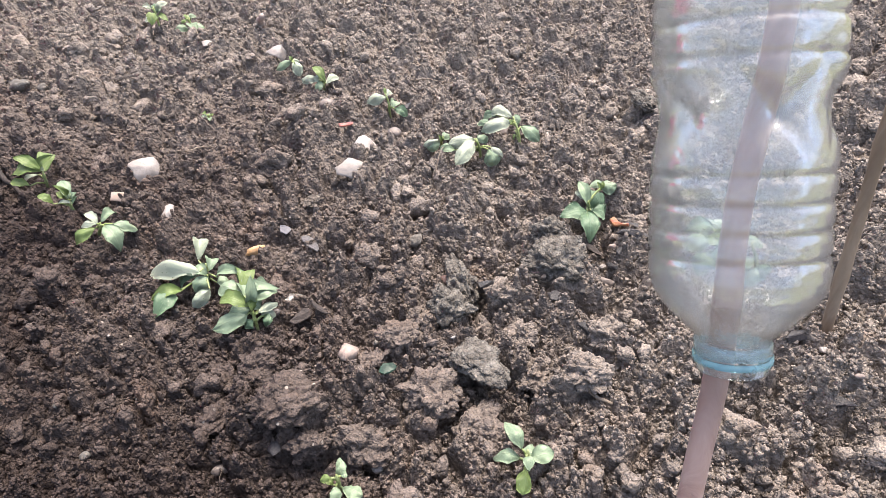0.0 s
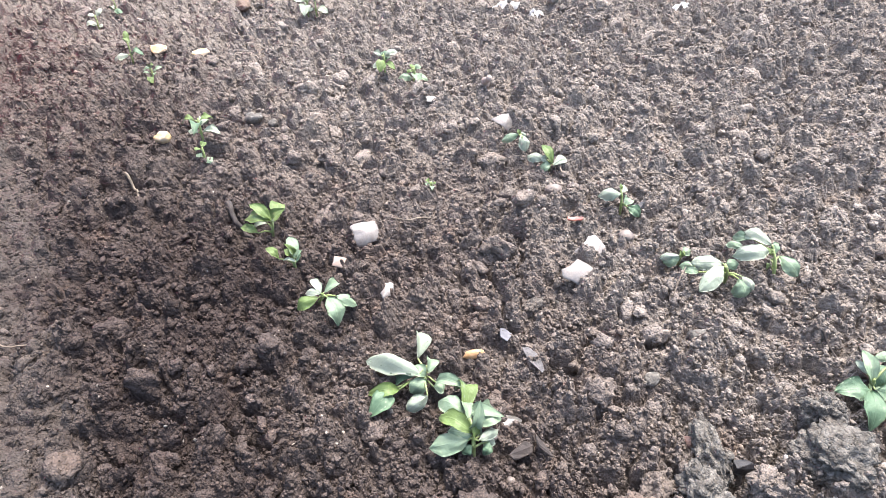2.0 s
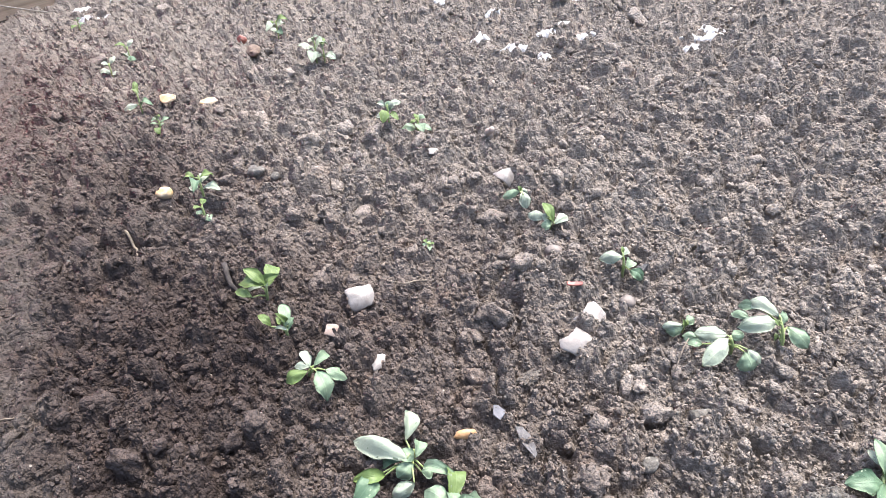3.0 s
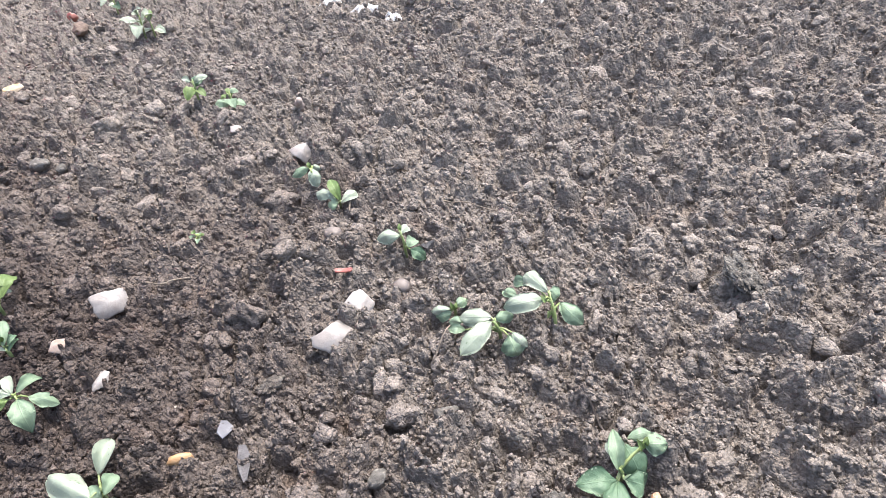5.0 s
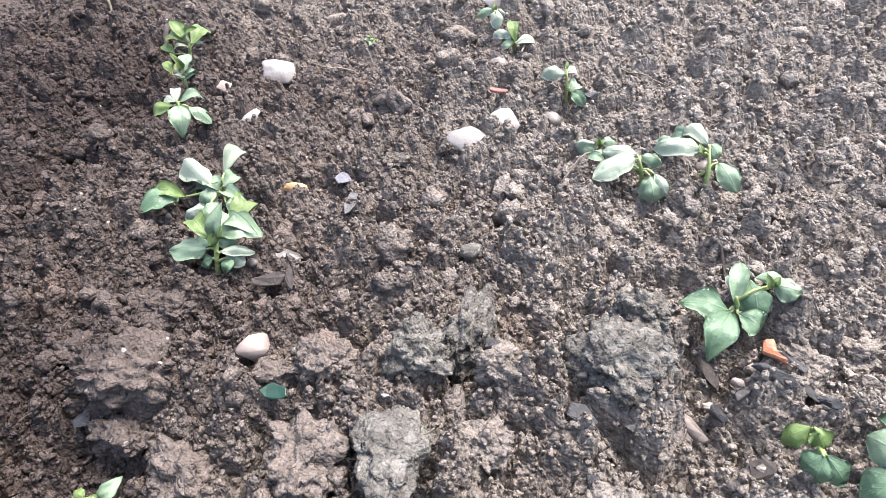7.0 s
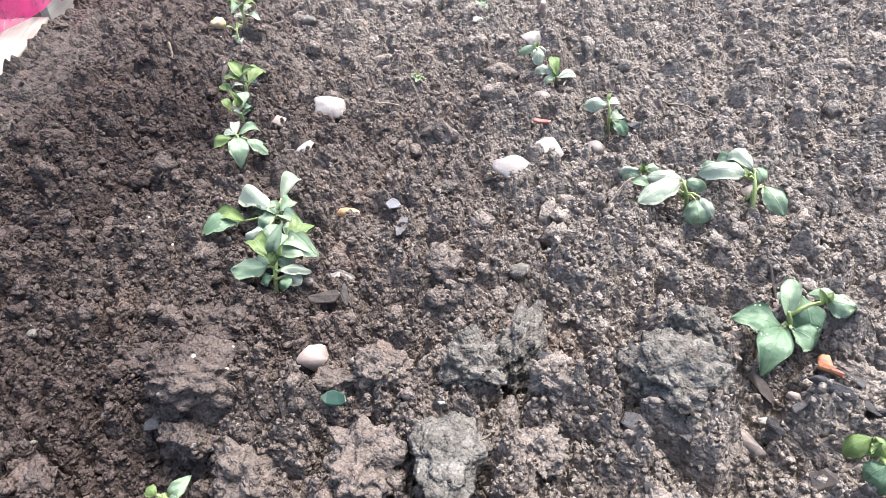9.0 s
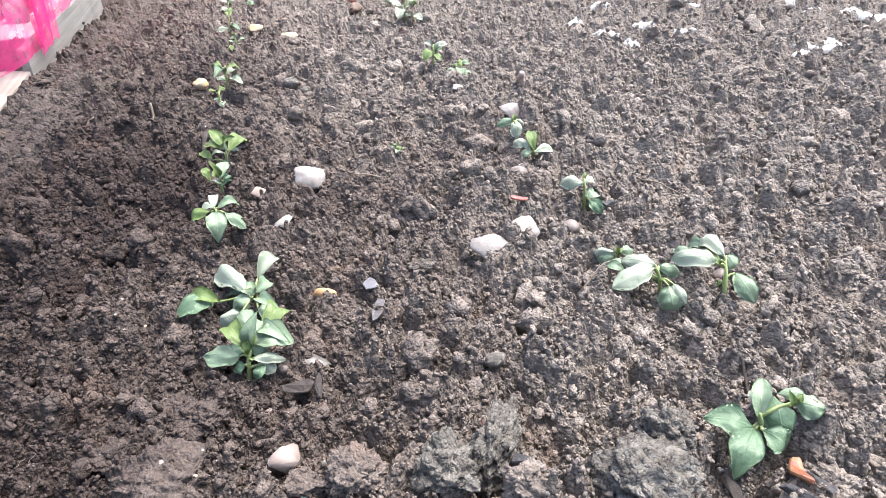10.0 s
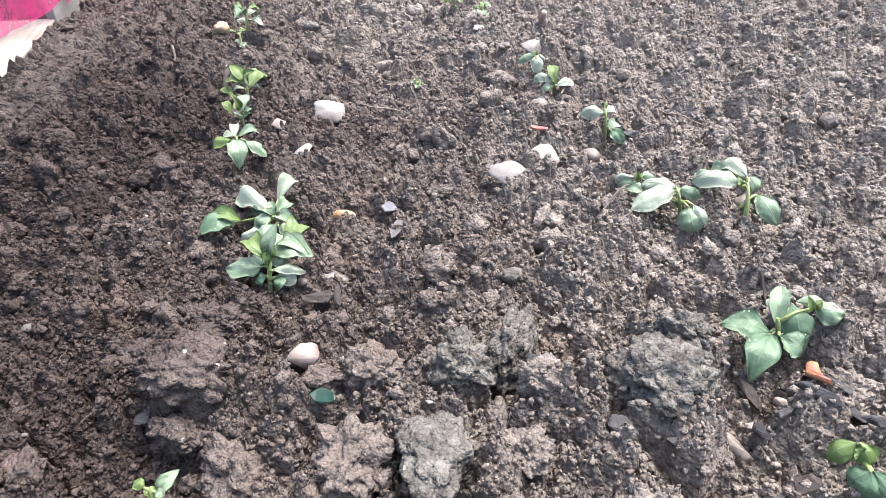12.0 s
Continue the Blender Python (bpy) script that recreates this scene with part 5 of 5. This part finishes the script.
def snow():
    for k, (x, y, long, wide, turn) in enumerate((
        (-0.68, 2.42, 0.09, 0.05, 60), (-0.70, 2.66, 0.12, 0.05, 70), (-0.55, 2.37, 0.13, 0.05, 25), (-0.48, 2.47, 0.10, 0.06, 60),
        (-0.448, 2.30, 0.07, 0.04, 90), (-0.449, 2.67, 0.07, 0.06, 0), (-0.356, 2.46, 0.08, 0.03, 10), (-0.019, 2.45, 0.06, 0.05, 0),
        (0.007, 2.55, 0.16, 0.05, 15), (0.03, 2.62, 0.10, 0.06, 0), (0.05, 3.06, 0.16, 0.06, 10), (0.10, 3.09, 0.09, 0.06, 40),
        (-0.19, 3.42, 0.12, 0.07, 0), (-0.30, 3.48, 0.11, 0.05, 10), (-0.20, 3.17, 0.07, 0.05, 60), (-0.106, 3.03, 0.07, 0.05, 60),
        (-0.548, 3.47, 0.08, 0.06, 0), (-0.514, 3.25, 0.07, 0.05, 30), (-0.465, 2.93, 0.07, 0.05, 90), (-0.439, 3.14, 0.05, 0.04, 0),
        (-0.363, 3.10, 0.07, 0.03, 20), (-1.18, 2.94, 0.06, 0.06, 0), (-0.979, 2.84, 0.09, 0.05, 120), (-1.70, 3.30, 0.22, 0.12, 20),
        (-1.638, 3.47, 0.18, 0.10, 60), (-1.45, 3.38, 0.20, 0.06, 70), (-1.40, 3.52, 0.16, 0.08, 60), (-1.547, 3.68, 0.20, 0.12, 40), (-1.574, 3.93, 0.28, 0.14, 30), (-1.105, 3.38, 0.16, 0.06, 20),
        (-1.20, 3.42, 0.12, 0.05, 80), (-1.247, 3.67, 0.14, 0.09, 30), (-1.30, 3.55, 0.12, 0.06, 90), (-1.075, 4.0, 0.14, 0.08, 10), (-1.035, 4.3, 0.24, 0.12, 10), (-0.90, 4.02, 0.16, 0.10, 20), (-0.771, 4.06, 0.14, 0.08, -10),
        (-2.132, 2.90, 0.26, 0.11, 60), (-2.50, 2.80, 0.16, 0.07, 70), (-2.36, 3.36, 0.18, 0.10, 60), (-1.90, 3.30, 0.16, 0.09, 60),
        (-2.05, 3.60, 0.26, 0.14, 60), (-2.40, 2.45, 0.10, 0.06, 60), (-2.326, 2.49, 0.08, 0.05, 60), (-2.427, 1.92, 0.10, 0.05, 60),
        (-2.60, 2.60, 0.08, 0.05, 60), (-2.42, 2.93, 0.09, 0.05, 60), (-0.92, 3.30, 0.05, 0.03, 60), (-1.85, 3.85, 0.30, 0.14, 40), (-1.30, 4.15, 0.26, 0.12, 20),
    )):
        snow_patch((x, y), long, wide, turn, k + 1)


snow()


# ---- the far side: netted bed, board, plank, fence, path and edging ----
def timber(name, start, end, low, high, thick, material, label, category, kind="", bevel=0.003, tilt=0.0):
    """A sawn board on edge between two places."""
    a, b = Vector((*start, 0)), Vector((*end, 0))
    way = b - a
    bm = bmesh.new()
    box(bm, (way.length, thick, high - low), bevel=bevel)
    bmesh.ops.subdivide_edges(bm, edges=[e for e in bm.edges if e.calc_length() > 0.5 * way.length], cuts=12)
    for v in bm.verts:
        v.co.y += 0.004 * noise.noise(Vector((v.co.x * 4, 3, v.co.z * 9)))
        v.co.z += 0.004 * noise.noise(Vector((v.co.x * 5, v.co.y * 9, 7)))
    ob = mesh_object(name, bm, material, False)
    mid = (a + b) / 2
    ob.matrix_basis = pose(mid.x, mid.y, (low + high) / 2, 0, tilt, math.degrees(math.atan2(way.y, way.x)))
    return tagged(ob, label, category, "", kind)


def netted_bed():
    timber("edging_board", bed(1.995, -0.191), bed(2.86, -0.191), -0.060, 0.0675, 0.022, BOARD, "weathered grey board edging the netted bed", "board", tilt=-3.5)
    timber("stake", bed(2.885, -0.20), bed(2.900, -0.20), -0.05, 0.13, 0.015, BARK, "short dark wooden stake at a board's end", "stake")
    bm = bmesh.new()
    box(bm, (0.92, 0.16, 0.028), bevel=0.004)
    bmesh.ops.subdivide_edges(bm, edges=[e for e in bm.edges if e.calc_length() > 0.5], cuts=14)
    for v in bm.verts:
        v.co.z += 0.006 * noise.noise(Vector((v.co.x * 3, 1, 2)))
        v.co.y += 0.003 * noise.noise(Vector((v.co.x * 5, 4, 2)))
    ob = mesh_object("plank", bm, PLANK, False)
    x, y = bed(1.545, -0.228)
    ob.matrix_basis = pose(x, y, -0.027, 2, 0, math.degrees(math.atan2(UY, UX)) + 5)
    tagged(ob, "bleached wooden plank lying along the mud", "plank")
    net = empty("net_cover", Matrix(), "bright pink netting draped over a raised bed", "garden netting")

    def sheet(name, rows, cols, place, label):
        bm = bmesh.new()
        uvs = bm.loops.layers.uv.verify()
        grid = [[(bm.verts.new(place(i / rows, j / cols)), (j / cols * 4, i / rows * 2)) for j in range(cols + 1)] for i in range(rows + 1)]
        for i in range(rows):
            for j in range(cols):
                q = (grid[i][j], grid[i][j + 1], grid[i + 1][j + 1], grid[i + 1][j])
                f = bm.faces.new([c[0] for c in q])
                for loop, c in zip(f.loops, q):
                    loop[uvs].uv = c[1]
        part(name, bm, PINK, net, label)

    def side(f, g):
        u = 1.72 + 1.14 * g
        over = min(1.0, max(0.0, (u - 1.88) / 0.08))
        lip = min(1.0, max(0.0, (u - 2.12) / 0.06))
        hem = -0.006 + over * 0.022 + lip * (0.032 + 0.050 * max(0.0, u - 2.0) / 0.86) + 0.006 * noise.noise(Vector((u * 6, 0, 3)))
        z = hem + (0.62 - hem) * f
        wave = math.sin(u * 24 + 3.0 * noise.noise(Vector((u * 3, f * 1.5, 0)))) + 0.6 * math.sin(u * 57 + 4 * noise.noise(Vector((u * 2, f * 2, 4))))
        fold = 0.022 * wave * (0.5 + 0.5 * f) + 0.02 * noise.noise(Vector((u * 7, f * 3, 9)))
        v = -0.176 + 0.012 * f + fold * min(1.0, 0.25 + 2.0 * f) * (1 - 0.6 * g**4) - 0.07 * (1 - over) * (1 - f) ** 3
        return (*bed(u, min(v, -0.160)), z)

    def roof(f, g):
        u = 1.72 + 1.14 * g
        return (*bed(u, -0.24 - 1.0 * f), 0.62 + 0.10 * math.sin(math.pi * f) + 0.02 * noise.noise(Vector((u * 5, f * 4, 2))))

    def end(f, g):
        z = 0.06 + 0.57 * f
        v = -0.20 - 0.04 * f - 1.0 * g
        return (*bed(2.86 + 0.03 * math.sin(g * 34) * (1 - f), v), z + 0.08 * f * math.sin(math.pi * g))

    sheet("side_net", 30, 110, side, "folded pink netting")
    sheet("roof_net", 10, 60, roof, "stretched pink netting")
    sheet("end_net", 24, 50, end, "folded pink netting")

    def gathered(f, g):
        wide = 0.10 + 0.07 * math.sin(math.pi * min(1.0, 0.25 + 0.6 * f))
        u = 2.05 + wide * g + 0.0 * f + 0.012 * noise.noise(Vector((f * 4, g * 2, 6)))
        v = -0.160 + 0.020 * math.sin(g * 15 + 2.5 * noise.noise(Vector((f * 3, g, 1)))) * (0.4 + 0.6 * f)
        low = 0.008 + 0.02 * abs(math.sin(g * 9.0))
        return (*bed(u, v), low + (0.60 - low) * f)

    sheet("gathered_fold", 30, 40, gathered, "bunched deep pink netting")
    for k, u in enumerate((1.75, 2.3, 2.8)):
        pts = []
        for j in range(13):
            a = math.pi * j / 12
            pts.append((*bed(u, -0.86 + 0.40 * math.cos(a)), 0.0 + 0.60 * math.sin(a) ** 0.7 if 0 < j < 12 else -0.03))
        bm = bmesh.new()
        tube(bm, pts, [0.007] * 13, 8)
        hoop = mesh_object("hoop", bm, CANE_OLD)
        tagged(hoop, "thin hoop holding up the pink netting", "hoop", "hoops under the netting")
    for k, (u, v, l, w) in enumerate(((2.74, -0.46, 0.5, 0.30), (2.72, -0.80, 0.34, 0.24), (2.4, -0.55, 0.2, 0.12))):
        snow_patch(bed(u, v), l, w, 140, 60 + k)
    for k, (u, v, size) in enumerate(((2.82, -0.34, (0.085, 0.055, 0.085)), (2.80, -0.455, (0.045, 0.035, 0.075)))):
        stone("snow_heap", bed(u, v), size, SNOW, "rounded heap of white snow under the netting", "snow", 140, 0.3, 4, 0.2, 90 + k, 0.0, "snow heaps under the netting")


netted_bed()


def fence():
    a, b = Vector((-3.15, 1.35)), Vector((-2.38, 4.25))
    way = (b - a).normalized()
    back = Vector((-way.y, way.x))
    if back.x > 0:
        back = -back
    whole = empty("fence", Matrix(), "low weathered timber fence closing the garden bed", "fence", kind="structure")
    turn = math.degrees(math.atan2(way.y, way.x))

    def beam(name, at, size, label=""):
        bm = bmesh.new()
        box(bm, size, Matrix(), 0.003)
        part(name, bm, FENCE, whole, label, False).matrix_basis = pose(*at, 0, 0, turn)

    for lo, hi, z in ((0.0, 1.72, 0.035), (1.74, 3.0, 0.045)):
        c = a + way * (lo + hi) / 2
        beam("rail", (c.x, c.y, z), (hi - lo, 0.028, 0.092), "weathered bottom rail")
    c = a + way * 1.5 + back * 0.02
    beam("rail", (c.x, c.y, 0.80), (3.0, 0.028, 0.08), "weathered top rail")
    for k in range(11):
        c = a + way * (0.08 + 0.285 * k) + back * 0.035
        beam("picket", (c.x, c.y, 0.42), (0.055, 0.02, 0.95))
    c = a + way * 1.62 - back * 0.035
    beam("post", (c.x, c.y, 0.40), (0.05, 0.05, 0.90), "short sawn fence post")
    rng = np.random.default_rng(12)
    count = 9000
    d, f = rng.random(count) ** 1.4 * 1.6 + 0.05, rng.random(count) * 3.8 - 0.4
    p = np.array(a)[None] + np.array(way)[None] * f[:, None] + np.array(back)[None] * d[:, None]
    tall, turn2 = 0.06 + 0.14 * rng.random(count) ** 2, rng.random(count) * 6.283
    lean = 0.6 * tall
    side = np.c_[np.cos(turn2), np.sin(turn2)] * 0.0022
    out = np.c_[-np.sin(turn2), np.cos(turn2)]
    z0 = np.full(count, -0.03)
    v0, v1 = np.c_[p - side, z0], np.c_[p + side, z0]
    m = p + out * lean[:, None] * 0.35
    v2, v3 = np.c_[m + side * 0.8, z0 + tall * 0.65], np.c_[m - side * 0.8, z0 + tall * 0.65]
    v4 = np.c_[p + out * lean[:, None], z0 + tall]
    co = np.stack([v0, v1, v2, v3, v4], 1).reshape(-1, 3)
    k = np.arange(count)[:, None] * 5
    data = bpy.data.meshes.new("grass")
    data.from_pydata(co.tolist(), [], (k + [0, 1, 2, 3]).tolist() + (k + [3, 2, 4]).tolist())
    data.materials.append(GRASS)
    tagged(new("grass", data), "rough pale green grass behind the fence", "grass", kind="stuff")
    for k, (s, d2, l) in enumerate(((0.95, 0.10, 0.42), (1.35, 0.12, 0.36), (1.55, 0.06, 0.30))):
        g = a + way * s - back * 0.06
        e = g + way * l * 0.7 - back * d2
        bm = bmesh.new()
        tube(bm, [(e.x, e.y, 0.0), ((g.x + e.x) / 2, (g.y + e.y) / 2, 0.06), (g.x, g.y, 0.13), (g.x - way.x * 0.2, g.y - way.y * 0.2, 0.10)], [0.003, 0.003, 0.0025, 0.0015], 6)
        tagged(mesh_object("dead_stalk", bm, PLANK), "dry pale plant stalk leaning on the fence", "stalk")


fence()


def path_and_edging():
    bm = bmesh.new()
    rows = []
    for k in range(61):
        u = -1.0 + 5.6 * k / 60
        wave = 0.12 * noise.noise(Vector((u * 2.2, 0, 5)))
        outer = 3.02 + max(0.0, u - 2.5) * 0.42
        rows.append([bm.verts.new((*bed(u, v), z)) for v, z in (
            (2.70 + wave, -0.05), (2.70 + wave, -0.014), (2.85, 0.000 + 0.006 * noise.noise(Vector((u * 6, 1, 1)))), (2.98, 0.002 + 0.006 * noise.noise(Vector((u * 6, 3, 1)))), (outer + 0.3, 0.004), (outer + 0.3, -0.05))])
    for a, b in zip(rows, rows[1:]):
        for j in range(5):
            bm.faces.new((a[j], a[j + 1], b[j + 1], b[j]))
    bmesh.ops.recalc_face_normals(bm, faces=bm.faces[:])
    ob = mesh_object("path", bm, CONCRETE)
    tagged(ob, "pale worn concrete path beside the bed", "path", kind="structure")
    brick = None
    for (x0, y0), (x1, y1) in (((0.34, 3.42), (0.085, 3.865)), ((0.08, 3.88), (-0.055, 4.115)), ((-0.075, 4.10), (-0.285, 4.565)), ((-0.295, 4.58), (-0.56, 5.05))):
        a, b = Vector((x0, y0)), Vector((x1, y1))
        long = (b - a).length
        turn = math.degrees(math.atan2(y1 - y0, x1 - x0))
        panel = empty("brick_edging", pose(x0, y0, 0.0, 0, 0, turn), "brown brick-patterned garden edging panel", "edging panel", "edging panels along the path")
        bm = bmesh.new()
        box(bm, (long, 0.014, 0.34), Matrix.Translation((long / 2, 0, 0.15)), 0.002)
        part("backing", bm, PANEL, panel, "pale mortar-coloured backing", False)
        if brick is None:
            bm = bmesh.new()
            box(bm, (0.066, 0.012, 0.030), Matrix(), 0.002)
            brick = bpy.data.meshes.new("brick")
            bm.to_mesh(brick)
            bm.free()
            brick.materials.append(BRICKS)
        for r in range(9):
            x = 0.036 + (0.035 if r % 2 else 0.0)
            while x < long - 0.034:
                ob = new("brick", brick)
                ob.parent = panel
                ob.location = (x, 0.008, 0.006 + 0.0345 * r)
                x += 0.0705


path_and_edging()


# ---- clods over the bed, clear of the plants and the things between them ----
def soil_clods():
    spots = []
    for ob in scene.objects:
        if ob.parent is None and ob.name not in ("ground", "soil_crumbs", "grit", "root_fibres", "path", "fence", "net_cover"):
            spots.append((ob.matrix_basis.translation.x, ob.matrix_basis.translation.y, 0.030 if ob.name.startswith(("eggshell", "slate", "peel", "carrot", "charcoal", "flint")) else 0.014))
    scatter("soil_clods", CLOD_SIZES, 0.36, 4.0, 15, CLOD, "crumbly brown clods of dug earth over the bed", rough=0.5, lift=-0.12, taken=np.array(spots), grow=0.4, single=300)


soil_clods()
